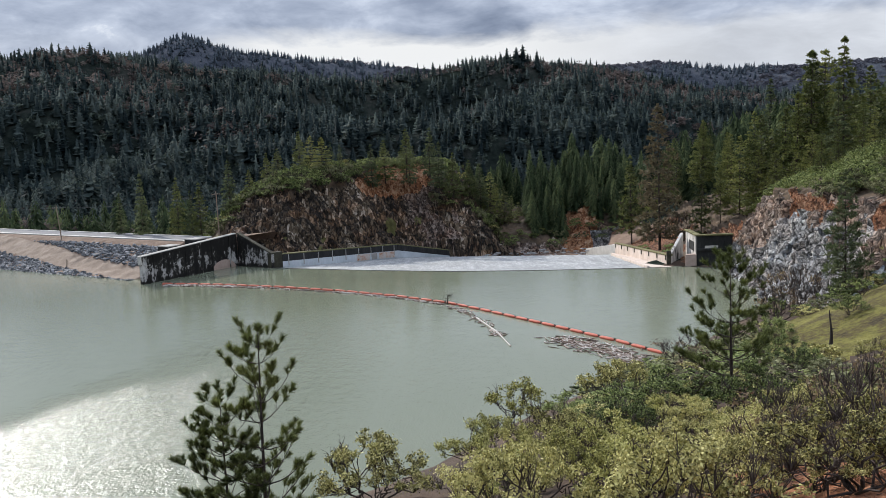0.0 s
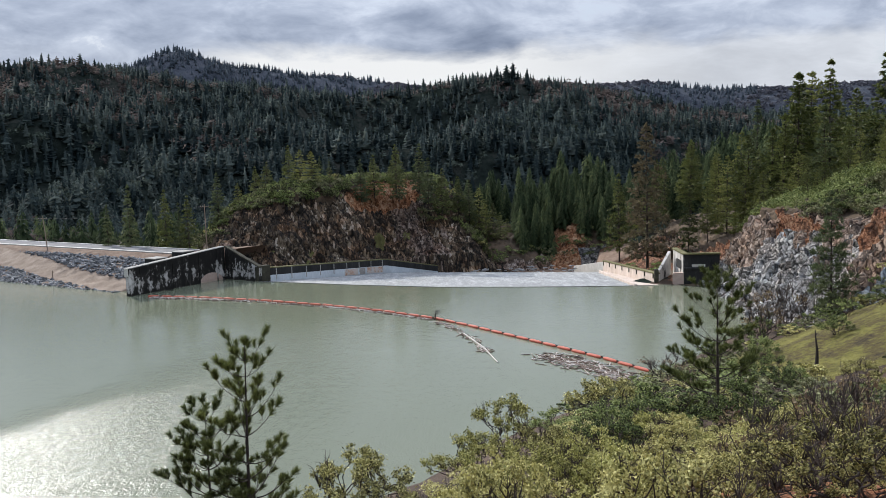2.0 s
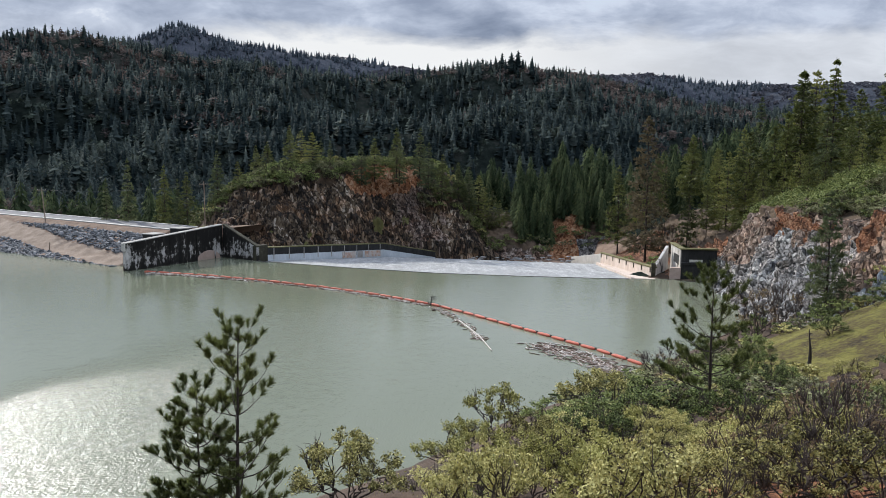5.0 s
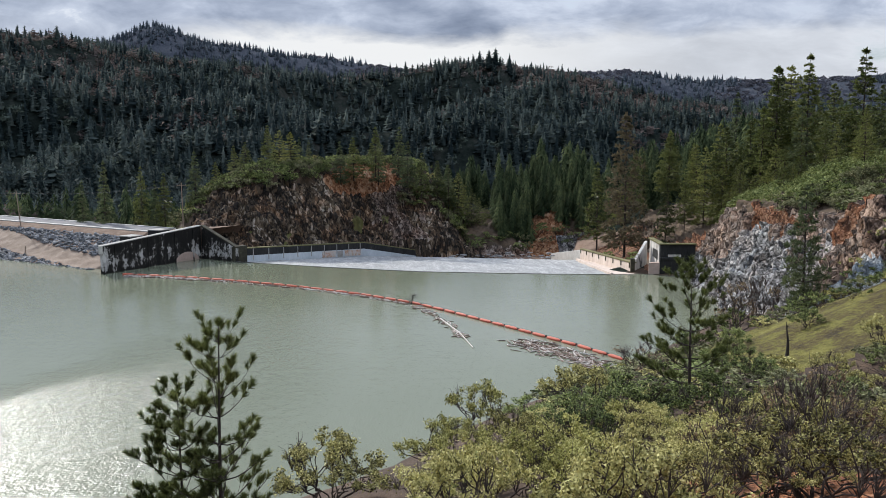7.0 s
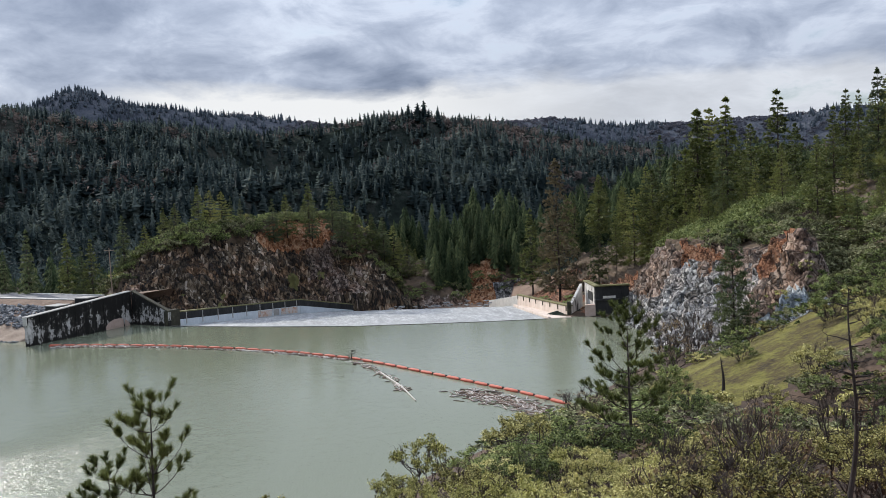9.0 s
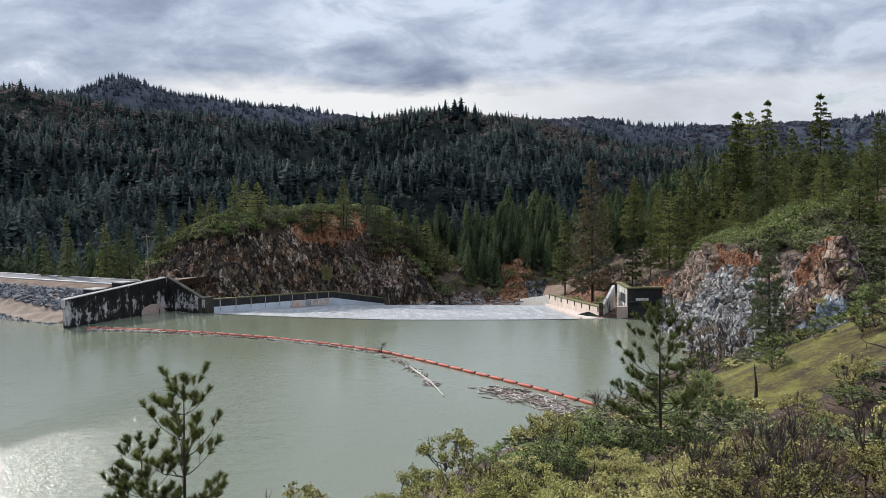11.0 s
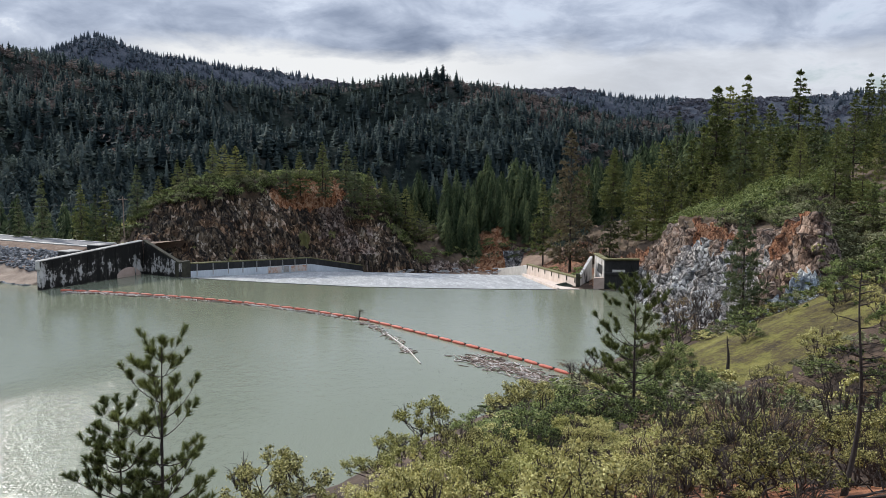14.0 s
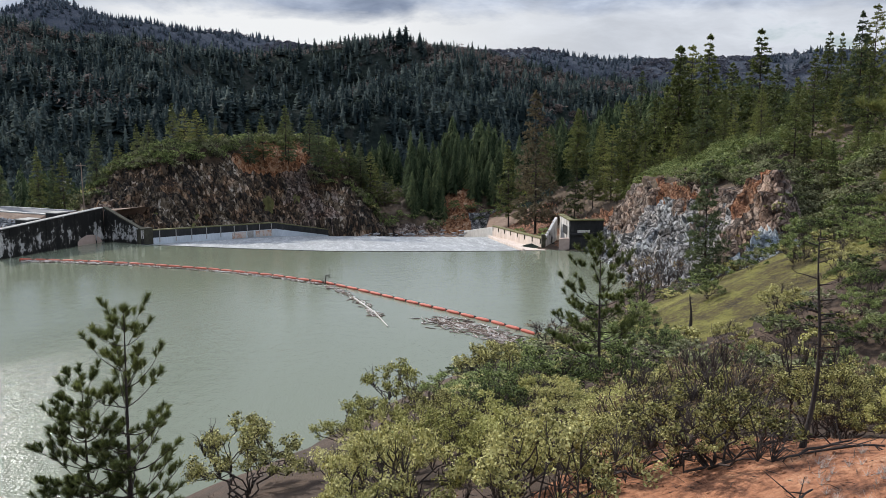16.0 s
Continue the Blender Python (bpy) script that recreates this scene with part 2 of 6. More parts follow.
M_CONC = surface("pale_concrete", [(0.3, (0.35, 0.33, 0.30)), (0.7, (0.60, 0.58, 0.54))], 0.4, 0.85, 0.2)


def stained_concrete():
    m = bpy.data.materials.new("stained_concrete")
    m.use_nodes = True
    n = Nodes(m.node_tree)
    pos = n.add("NewGeometry").outputs["Position"]
    run = n.add("Mapping", {0: pos, 3: (1, 1, 0.22)}).outputs[0]
    flake = n.noise(n.add("Mapping", {0: pos, 3: (1, 1, 0.7)}).outputs[0], 1.5, 6.0, 0.65, 0.3)
    f = n.math("ADD", n.math("MULTIPLY", n.noise(run, 0.55, 5.0, 0.6), 0.55), n.math("MULTIPLY", flake, 0.45))
    z = n.add("SeparateXYZ", {0: pos}).outputs[2]
    band = n.ramp(n.math("MULTIPLY", z, 0.1), [(0.03, 0.02), (0.11, 0.11), (0.40, 0.10), (0.60, -0.0)])
    part_of = n.ramp(n.noise(pos, 0.11, 2.0), [(0.38, 0.0), (0.55, 1.0)])
    f = n.math("ADD", f, n.math("MULTIPLY", band, part_of))
    col = n.ramp(f, [(0.50, (0.012, 0.011, 0.010)), (0.575, (0.028, 0.026, 0.023)), (0.60, (0.26, 0.25, 0.235)), (0.70, (0.52, 0.50, 0.48))])
    bump_node = n.add("Bump", {"Strength": 0.25, "Distance": 0.1, "Height": flake})
    p = n.add("BsdfPrincipled", {"Base Color": col, "Roughness": 0.88, "Specular IOR Level": 0.2, "Normal": bump_node.outputs[0]})
    n.add("OutputMaterial", {0: p.outputs[0]})
    return m


M_CONC_DARK = stained_concrete()
M_CONC_CAP = surface("weathered_cap", [(0.3, (0.20, 0.19, 0.175)), (0.7, (0.42, 0.40, 0.37))], 0.8, 0.9, 0.3)
M_CONC_CAPMOSS = surface("mossy_cap", [(0.3, (0.05, 0.048, 0.02)), (0.5, (0.13, 0.12, 0.05)), (0.7, (0.24, 0.22, 0.13))], 0.7, 0.95, 0.5)
M_CONC_WARM = surface("warm_concrete", [(0.27, (0.12, 0.09, 0.075)), (0.42, (0.48, 0.39, 0.33)), (0.7, (0.66, 0.57, 0.50))], 0.4, 0.85, 0.2, stretch=(1, 1, 0.5), fine=1.8)
M_ROAD = surface("asphalt", [(0.3, (0.10, 0.10, 0.105)), (0.7, (0.17, 0.17, 0.175))], 0.8, 0.9, 0.3)
M_GRAVEL = surface("red_dirt", [(0.3, (0.085, 0.052, 0.035)), (0.5, (0.16, 0.105, 0.075)), (0.7, (0.25, 0.18, 0.13))], 0.3, 0.95, 0.6, 3.0, fine=2.0)
M_FOAM = surface("white_spill_water", [(0.32, (0.20, 0.20, 0.195)), (0.5, (0.31, 0.31, 0.305)), (0.68, (0.52, 0.52, 0.51))], 0.6, 0.5, 0.8, stretch=(1, 0.16, 1), fine=2.4)
M_ORANGE = surface("orange_plastic", [(0.3, (0.36, 0.07, 0.04)), (0.7, (0.55, 0.135, 0.085))], 1.5, 0.6, 0.1)
M_BARK = surface("pine_bark", [(0.3, (0.02, 0.016, 0.013)), (0.7, (0.075, 0.055, 0.045))], 3.0, 0.95, 0.6, stretch=(1, 1, 0.3))
M_NEEDLE = surface("pine_needles", [(0.25, (0.024, 0.034, 0.010)), (0.5, (0.092, 0.112, 0.030)), (0.75, (0.22, 0.235, 0.072))], 0.3, 0.5, 0, island=0.4, vary=0.2, translucent=0.25)
# Green needles shifted to blue: haze across the valley is in the colour.
M_FIR_HAZED = surface("far_conifers", [(0.22, (0.013, 0.022, 0.024)), (0.5, (0.046, 0.065, 0.064)), (0.78, (0.12, 0.145, 0.128))], 0.03, 0.85, 0, island=0.3, fine=0.006, spec=0.05, translucent=0.35, tree=0.42)
# Ridge trees take the blue of distance haze in their base colour.
M_FIR_RIDGE_HAZE = surface("ridge_conifers", [(0.25, (0.050, 0.064, 0.080)), (0.5, (0.080, 0.100, 0.122)), (0.78, (0.13, 0.15, 0.17))], 0.03, 0.85, 0, island=0.2, fine=0.006, spec=0.0, translucent=0.3, tree=0.3)
M_FIR_NEAR = surface("valley_conifers", [(0.22, (0.016, 0.026, 0.013)), (0.5, (0.055, 0.078, 0.038)), (0.78, (0.14, 0.165, 0.075))], 0.03, 0.85, 0, island=0.34, fine=0.006, spec=0.05, translucent=0.35, tree=0.35)
M_NEEDLE_BROWN = surface("browned_needles", [(0.25, (0.06, 0.055, 0.03)), (0.5, (0.13, 0.105, 0.06)), (0.75, (0.20, 0.16, 0.09))], 0.3, 0.7, 0, island=0.35, translucent=0.3)
M_SLAB = rock("pale_blue_slab", [(0.30, (0.16, 0.19, 0.22)), (0.45, (0.30, 0.35, 0.39)), (0.58, (0.42, 0.47, 0.51)), (0.74, (0.60, 0.63, 0.65))], 0.6, rust=0.1, crack=0.4)
M_OAKBARE = surface("bare_oaks", [(0.25, (0.045, 0.036, 0.034)), (0.5, (0.115, 0.092, 0.084)), (0.78, (0.22, 0.185, 0.165))], 0.02, 0.95, 0, island=0.3, spec=0.05, translucent=0.3, tree=0.3)
# Leafless oaks of the ridge, with haze blue painted in as well.
M_OAK_RIDGE_HAZE = surface("hazed_ridge_oaks", [(0.25, (0.055, 0.058, 0.074)), (0.5, (0.085, 0.088, 0.108)), (0.78, (0.13, 0.13, 0.145))], 0.02, 0.95, 0, island=0.2, spec=0.0, translucent=0.2, tree=0.3)
M_LEAF = surface("manzanita_leaves", [(0.22, (0.045, 0.042, 0.013)), (0.48, (0.28, 0.258, 0.088)), (0.76, (0.60, 0.55, 0.23))], 0.5, 0.6, 0, island=0.55, vary=0.36, translucent=0.15, spec=0.15)
M_NEEDLE_LIGHT = surface("young_pine_needles", [(0.25, (0.075, 0.085, 0.026)), (0.5, (0.165, 0.18, 0.05)), (0.75, (0.28, 0.28, 0.09))], 0.3, 0.55, 0, island=0.35, vary=0.2, translucent=0.4)
M_NEEDLE_DARK = surface("fir_needles", [(0.25, (0.04, 0.056, 0.028)), (0.5, (0.085, 0.11, 0.05)), (0.75, (0.16, 0.18, 0.08))], 0.3, 0.55, 0, island=0.35, vary=0.2, translucent=0.4)
M_LEAF_DARK = surface("dark_manzanita_leaves", [(0.22, (0.018, 0.026, 0.008)), (0.48, (0.115, 0.148, 0.046)), (0.76, (0.32, 0.36, 0.13))], 0.5, 0.6, 0, island=0.55, vary=0.36, translucent=0.15, spec=0.15)
M_LEAF_YELLOW = surface("yellow_manzanita_leaves", [(0.22, (0.085, 0.085, 0.020)), (0.5, (0.32, 0.305, 0.092)), (0.80, (0.60, 0.57, 0.23))], 0.5, 0.6, 0, island=0.55, vary=0.3, translucent=0.18, spec=0.15)
M_LEAF_GREY = surface("grey_green_leaves", [(0.22, (0.035, 0.038, 0.018)), (0.5, (0.135, 0.140, 0.066)), (0.78, (0.32, 0.32, 0.18))], 0.3, 0.7, 0, island=0.5, vary=0.35, translucent=0.15, spec=0.1)
M_LEAF_RED = surface("withered_leaves", [(0.25, (0.104, 0.065, 0.0455)), (0.5, (0.182, 0.13, 0.078)), (0.75, (0.286, 0.221, 0.117))], 0.5, 0.7, 0, island=0.4, vary=0.2, translucent=0.3)
M_OAKGREEN = surface("live_oaks", [(0.25, (0.045, 0.06, 0.05)), (0.5, (0.08, 0.10, 0.078)), (0.75, (0.13, 0.15, 0.115))], 0.04, 0.9, 0, island=0.3, spec=0.08)
M_CHAR = surface("charred_wood", [(0.3, (0.0168, 0.014, 0.0126)), (0.6, (0.056, 0.0448, 0.0392)), (0.75, (0.168, 0.14, 0.119))], 2.5, 0.9, 0.5, stretch=(1, 1, 0.3))
M_DRIFT = surface("driftwood", [(0.25, (0.09, 0.06, 0.045)), (0.5, (0.22, 0.16, 0.13)), (0.75, (0.50, 0.46, 0.42))], 1.2, 0.9, 0.3, island=0.6)
M_PALEWOOD = surface("bleached_wood", [(0.3, (0.34, 0.30, 0.26)), (0.7, (0.58, 0.55, 0.50))], 1.2, 0.85, 0.3)
M_RUBBER = surface("black_rubber", [(0.3, (0.02, 0.015, 0.013)), (0.7, (0.07, 0.03, 0.02))], 2.0, 0.8, 0.2)
M_POLE = surface("weathered_pole", [(0.3, (0.14, 0.10, 0.07)), (0.7, (0.30, 0.24, 0.19))], 1.5, 0.9, 0.3, stretch=(1, 1, 0.2))
M_WIRE = surface("wire_metal", [(0.3, (0.07, 0.07, 0.075)), (0.7, (0.12, 0.12, 0.125))], 1.0, 0.7, 0)
M_STEM = surface("shrub_stems", [(0.3, (0.018, 0.013, 0.011)), (0.55, (0.060, 0.045, 0.038)), (0.80, (0.26, 0.22, 0.19))], 3.0, 0.85, 0.3)

# ---- building helpers ----


def mesh_from(name, verts, faces, material, smooth=False):
    me = bpy.data.meshes.new(name)
    verts = np.asarray(verts, dtype=np.float32)
    if isinstance(faces, np.ndarray):
        k = faces.shape[1]
        me.vertices.add(len(verts))
        me.vertices.foreach_set("co", verts.ravel())
        me.loops.add(faces.size)
        me.loops.foreach_set("vertex_index", faces.ravel().astype(np.int32))
        me.polygons.add(len(faces))
        me.polygons.foreach_set("loop_start", np.arange(0, faces.size, k, dtype=np.int32))
        me.update(calc_edges=True)
    else:
        me.from_pydata(verts.tolist(), [], faces)
    me.materials.append(material)
    if smooth:
        me.polygons.foreach_set("use_smooth", np.ones(len(me.polygons), dtype=bool))
    return me


def part(name, data, material=None, parent=None, label=""):
    if isinstance(data, bmesh.types.BMesh):
        me = bpy.data.meshes.new(name)
        data.to_mesh(me)
        data.free()
        me.materials.append(material)
        data = me
    ob = new(name, data)
    ob.parent = parent
    if label:
        ob["label"] = label
    return ob


def grid_faces(nu, nv):
    i = np.arange(nu * nv).reshape(nu, nv)
    return np.stack([i[:-1, :-1], i[1:, :-1], i[1:, 1:], i[:-1, 1:]], -1).reshape(-1, 4)


def smoothstep(x, a, b):
    t = np.clip((x - a) / (b - a), 0, 1)
    return t * t * (3 - 2 * t)


LATTICE = np.random.RandomState(3).rand(64, 64, 64).astype(np.float32)


def vnoise(p, scale, octaves=4, gain=0.5):
    """Value noise of points (n, 3), about -1 to 1."""
    out, amp, tot = 0.0, 1.0, 0.0
    q = np.asarray(p, dtype=np.float64) * scale
    for _ in range(octaves):
        i = np.floor(q).astype(int)
        f = q - i
        f = f * f * (3 - 2 * f)
        v = 0.0
        for dx in (0, 1):
            for dy in (0, 1):
                for dz in (0, 1):
                    w = (f[:, 0] if dx else 1 - f[:, 0]) * (f[:, 1] if dy else 1 - f[:, 1]) * (f[:, 2] if dz else 1 - f[:, 2])
                    v = v + w * LATTICE[(i[:, 0] + dx) % 64, (i[:, 1] + dy) % 64, (i[:, 2] + dz) % 64]
        out = out + amp * (v * 2 - 1)
        tot += amp
        amp *= gain
        q = q * 2.03 + 17.3
    return out / tot


def cells(p, scale):
    """Height of cracked blocks: a random level in each Voronoi cell, with joints between them."""
    q = np.asarray(p) * scale
    i0 = np.floor(q).astype(int)
    best = np.full(len(q), 9.0)
    second = np.full(len(q), 9.0)
    lev = np.zeros(len(q))
    for dx in (-1, 0, 1):
        for dy in (-1, 0, 1):
            for dz in (-1, 0, 1):
                c = i0 + (dx, dy, dz)
                a, b, d = c[:, 0] % 64, c[:, 1] % 64, c[:, 2] % 64
                s = np.stack([LATTICE[a, b, d], LATTICE[b, d, (a + 7) % 64], LATTICE[d, a, (b + 31) % 64]], -1)
                dist = np.linalg.norm(q - c - s, axis=1)
                near = dist < best
                second = np.where(near, best, np.minimum(second, dist))
                lev = np.where(near, LATTICE[(a + 5) % 64, (b + 3) % 64, d], lev)
                best = np.where(near, dist, best)
    return lev, second - best


def line_distance(x, y, line):
    d = np.full(np.shape(x), 1e9)
    for (ax, ay), (bx, by) in zip(line[:-1], line[1:]):
        ux, uy = bx - ax, by - ay
        t = np.clip(((x - ax) * ux + (y - ay) * uy) / (ux * ux + uy * uy), 0, 1)
        d = np.minimum(d, np.hypot(x - ax - t * ux, y - ay - t * uy))
    return d


def inside(x, y, poly):
    c = np.zeros(np.shape(x), dtype=bool)
    for (ax, ay), (bx, by) in zip(poly, poly[1:] + poly[:1]):
        if ay == by:
            continue
        c ^= ((ay > y) != (by > y)) & (x < (bx - ax) * (y - ay) / (by - ay) + ax)
    return c


# ---- the lie of the land ----
SHORE = [(-900, -60), (-160, 5), (-60, 34), (-26, 48), (-9, 60), (-1, 72), (5, 80), (15, 89), (24, 97), (29, 106), (38, 117), (47, 128),
         (53, 138), (56, 161), (59, 176), (48, 181), (50, 238), (58, 300), (95, 420), (200, 640), (330, 900), (700, 4800)]
NORTH = SHORE + [(-4900, 4800), (-4900, -60)]
CLIFF = [(75, 330), (66, 240), (61, 190), (58, 176), (56, 161), (54, 142), (52, 124), (50.5, 110), (50.5, 99), (55, 87), (66, 72), (105, 48)]
ABOVE = CLIFF + [(900, 20), (900, 330)]


def dam_line(x):
    return np.interp(x, [-900, -300, -107, -66, -41, 43, 60], [620, 335, 214, 196, 206, 190, 186])


AZ = [-60, -30, -26.7, -24.8, -22.9, -20.4, -18.7, -17.4, -16.6, -15.4, -14.3, -13.4, -11.6, -9.8, -8, -6.1, -4.3, -2.4, -1, 0.7, 3, 4.9, 7.1, 9, 10.9, 12.7, 14.1, 15.9, 17.7, 18.7,
      20.8, 26.5, 30, 31.7, 34, 60]
FRONT = [0.10, 0.104, 0.106, 0.111, 0.110, 0.105, 0.100, 0.097, 0.095, 0.093, 0.092, 0.091, 0.089, 0.086, 0.082, 0.079, 0.078, 0.081, 0.084, 0.087, 0.097, 0.099, 0.093, 0.092, 0.086, 0.078, 0.071,
         0.062, 0.055, 0.052, 0.048, 0.042, 0.04, 0.04, 0.04, 0.04]
BACK = [0.09, 0.09, 0.095, 0.10, 0.10, 0.106, 0.1153, 0.1274, 0.1307, 0.126, 0.1187, 0.1131, 0.1119, 0.1074, 0.1027, 0.1011, 0.0968, 0.0916, 0.0876, 0.086, 0.086, 0.086, 0.085, 0.085, 0.084, 0.0844, 0.0865,
        0.0813, 0.0754, 0.0721, 0.0722, 0.0733, 0.0747, 0.0779, 0.075, 0.06]


def land(x, y, cut=True):
    """Height of the ground."""
    x, y = np.asarray(x, dtype=float), np.asarray(y, dtype=float)
    r, az = np.hypot(x, y), np.degrees(np.arctan2(x, y))
    p = np.stack([x, y, 0 * x], -1).reshape(-1, 3)

    def nz(s, o=3):
        return vnoise(p, s, o).reshape(x.shape)

    s = line_distance(x, y, SHORE)
    low = inside(x, y, NORTH)
    hill = (0.39 - 0.14 * smoothstep(y, 98, 120)) * np.minimum(s, 34) + 0.26 * np.clip(s - 34, 0, 35) + 4 * (1 - np.exp(-np.maximum(s - 69, 0) / 60)) + 3 * smoothstep(x, 60, 105)
    shelf = 20.3 - 0.175 * (np.maximum(y, -20) - 14) + 0.1 * (np.clip(x, -14, 10) - 8) - 0.10 * np.clip(x - 12, 0, 20) - 0.55 * np.clip(-2 - x, 0, 8) + 0.38 * np.clip(x - 29, 0, 32) * smoothstep(y, 40, 58)
    steep = 0.59 * s
    near = np.minimum(shelf, steep) - 0.9 * np.exp(-np.abs(shelf - steep) / 2.0)
    w = smoothstep(y, 76, 104)
    bank = near * (1 - w) + hill * w
    bank = bank + 1.5 * np.exp(-((x - 12.5) / 6.5) ** 2 - ((y - 13.5) / 6.5) ** 2)
    bank = bank + 4.6 * np.exp(-(np.hypot(x, y + 2.5) / 5.0) ** 2) + nz(0.06) * np.minimum(s * 0.08, 1.2)
    if cut:
        c = line_distance(x, y, CLIFF) * np.where(inside(x, y, ABOVE), 1, -1)
        steepness = smoothstep(y - 1.6 * x, 0, 10)
        rise = steepness * smoothstep(c + nz(0.09) * 2.0, -1, 11) + (1 - steepness) * smoothstep(c, -4, 46) * smoothstep(y, 46, 72)
        bank = bank + 13.0 * rise * (1 - 0.88 * smoothstep(y, 170, 198))
    chute_side = smoothstep(y, 181, 240) * (1 - smoothstep(s, 3, 22))
    bank = np.maximum(bank, 0.05) - 5.5 * chute_side
    bank = bank + 2.5 * np.exp(-((x - 62) / 8) ** 2 - ((y - 304) / 15) ** 2)
    beyond = y - dam_line(x)
    bed = -np.clip(s * 0.35, 0.3, 8)
    valley = -9.5 - 0.16 * np.clip(beyond - 110, 0, 170)
    z = np.where(low, np.where(beyond > 4, valley, bed), bank)
    # far slopes, cut by gullies
    ridged = 1 - 2 * np.abs(nz(0.0032, 4))
    relief = (ridged - 0.75) * 70 * smoothstep(r, 380, 700) * (1 - 0.88 * smoothstep(r, 1000, 1440)) + nz(0.011, 3) * 9
    zf = EYE + np.interp(az, AZ, FRONT) * 1400 - 9
    front = -40 + (zf + 40) * smoothstep(r, 330, 1480) ** 0.85 + relief
    zb = EYE + np.interp(az, AZ, BACK) * 2500 - 7
    back = -300 + (zb + 300) * smoothstep(r, 1400, 2500) - 250 * smoothstep(r, 2600, 4800) + nz(0.006, 3) * 5
    far = np.maximum(np.where(r > 1480, front - 0.6 * (r - 1480), front), back)
    return np.where(low, np.where(beyond > 4, np.maximum(z, far), z), np.where(r > 420, np.maximum(z - 0.2 * (r - 420), far), z))


def build_ground():
    az = np.radians(np.concatenate([np.arange(-180, -48, 4.0), np.arange(-48, 50, 0.4), np.arange(50, 180, 4.0)]))
    rr = np.concatenate([np.arange(0.01, 30, 0.7), np.geomspace(30, 4900, 300)])
    a, r = np.meshgrid(az, rr, indexing="ij")
    x, y = r * np.sin(a), r * np.cos(a) - 1.2
    z = land(x, y)
    # sunk under the hill meshes that lie on it
    sunk = (x > 53) & (x < 148) & (y > 70) & (y < 258)
    z = z - np.where(sunk, 4.0, 0)
    v = np.stack([x, y, z], -1).reshape(-1, 3)
    n = len(rr)
    f = grid_faces(len(az), n)
    last = np.arange(n - 1) + (len(az) - 1) * n
    f = np.vstack([f, np.stack([last, np.arange(n - 1), np.arange(n - 1) + 1, last + 1], -1)])[:, [0, 3, 2, 1]]
    ob = new("ground", mesh_from("ground", v, f, M_GROUND, True))
    for m in (M_FOREST_FLOOR, M_GRASS, M_RED_NEAR, M_RED, M_GRAVEL, M_RIDGE_FLOOR_HAZE):
        ob.data.materials.append(m)
    c = v[f].mean(1)
    cx, cy = c[:, 0], c[:, 1]
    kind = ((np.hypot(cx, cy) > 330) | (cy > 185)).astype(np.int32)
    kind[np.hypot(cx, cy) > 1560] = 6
    jit = vnoise(c, 0.15, 3) * 6
    kind[(np.hypot((cx - 41) / 17, (cy - 80) / 19) + jit * 0.05 < 1) & (cy < 130)] = 2
    kind[(np.hypot((cx - 12.0) / 9, (cy - 14.0) / 9) + jit * 0.05 < 1)] = 3
    kind[(cx > 2) & (cx < 66) & (cy > 215) & (cy < 330 + jit)] = 5
    kind[np.hypot((cx - 62) / 7, (cy - 300) / 14) + jit * 0.06 < 1] = 4
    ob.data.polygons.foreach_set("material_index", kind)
    return tagged(ob, "brown soil, moss and wooded slopes round the lake", "ground", kind="structure")


ground = build_ground()

CREST_X, CREST_Y = [-43, -31, -20, 1, 20, 31, 43], [200.8, 195.8, 191.3, 184.2, 181.3, 180.0, 179.2]
rim = [(x, y + 0.6, 0) for x, y in zip(CREST_X, CREST_Y)]
water = new("water", mesh_from("water", [(-4000, 2000, 0), (-4000, -700, 0), (700, -700, 0), (90, 182, 0), (54, 181, 0)] + rim[::-1] +
                               [(-50, 206, 0), (-60, 212, 0), (-900, 650, 0)], [list(range(8 + len(rim)))], M_WATER))
tagged(water, "silty grey-green lake water with wind ripples", "water", kind="structure")


def box_between(bm, a, b, z0a, z1a, z0b, z1b, thick, side=1):
    """A wall from a to b in plan with its own foot and top at either end; thick goes to one side."""
    d = Vector((b[0] - a[0], b[1] - a[1], 0)).normalized()
    n = Vector((-d.y, d.x, 0)) * thick * side
    vs = []
    for (px, py), z0, z1 in ((a, z0a, z1a), (b, z0b, z1b)):
        for off in (Vector((0, 0, 0)), n):
            for z in (z0, z1):
                vs.append(bm.verts.new((px + off.x, py + off.y, z)))
    a0, a1, a2, a3, b0, b1, b2, b3 = vs
    for q in ((a0, a1, b1, b0), (a2, b2, b3, a3), (a1, a3, b3, b1), (a0, b0, b2, a2), (a0, a2, a3, a1), (b0, b1, b3, b2)):
        bm.faces.new(q)
    bmesh.ops.recalc_face_normals(bm, faces=bm.faces)


def wall_piece(name, a, b, za, zb, thick, material, parent, side=1, foot=(-3, -3), label="", bevel=0.06):
    bm = bmesh.new()
    box_between(bm, a, b, foot[0], za, foot[1], zb, thick, side)
    if bevel:
        bmesh.ops.bevel(bm, geom=list(bm.edges), offset=bevel, segments=1, affect="EDGES")
    return part(name, bm, material, parent, label)


def along(a, b, t):
    return (a[0] + (b[0] - a[0]) * t, a[1] + (b[1] - a[1]) * t)


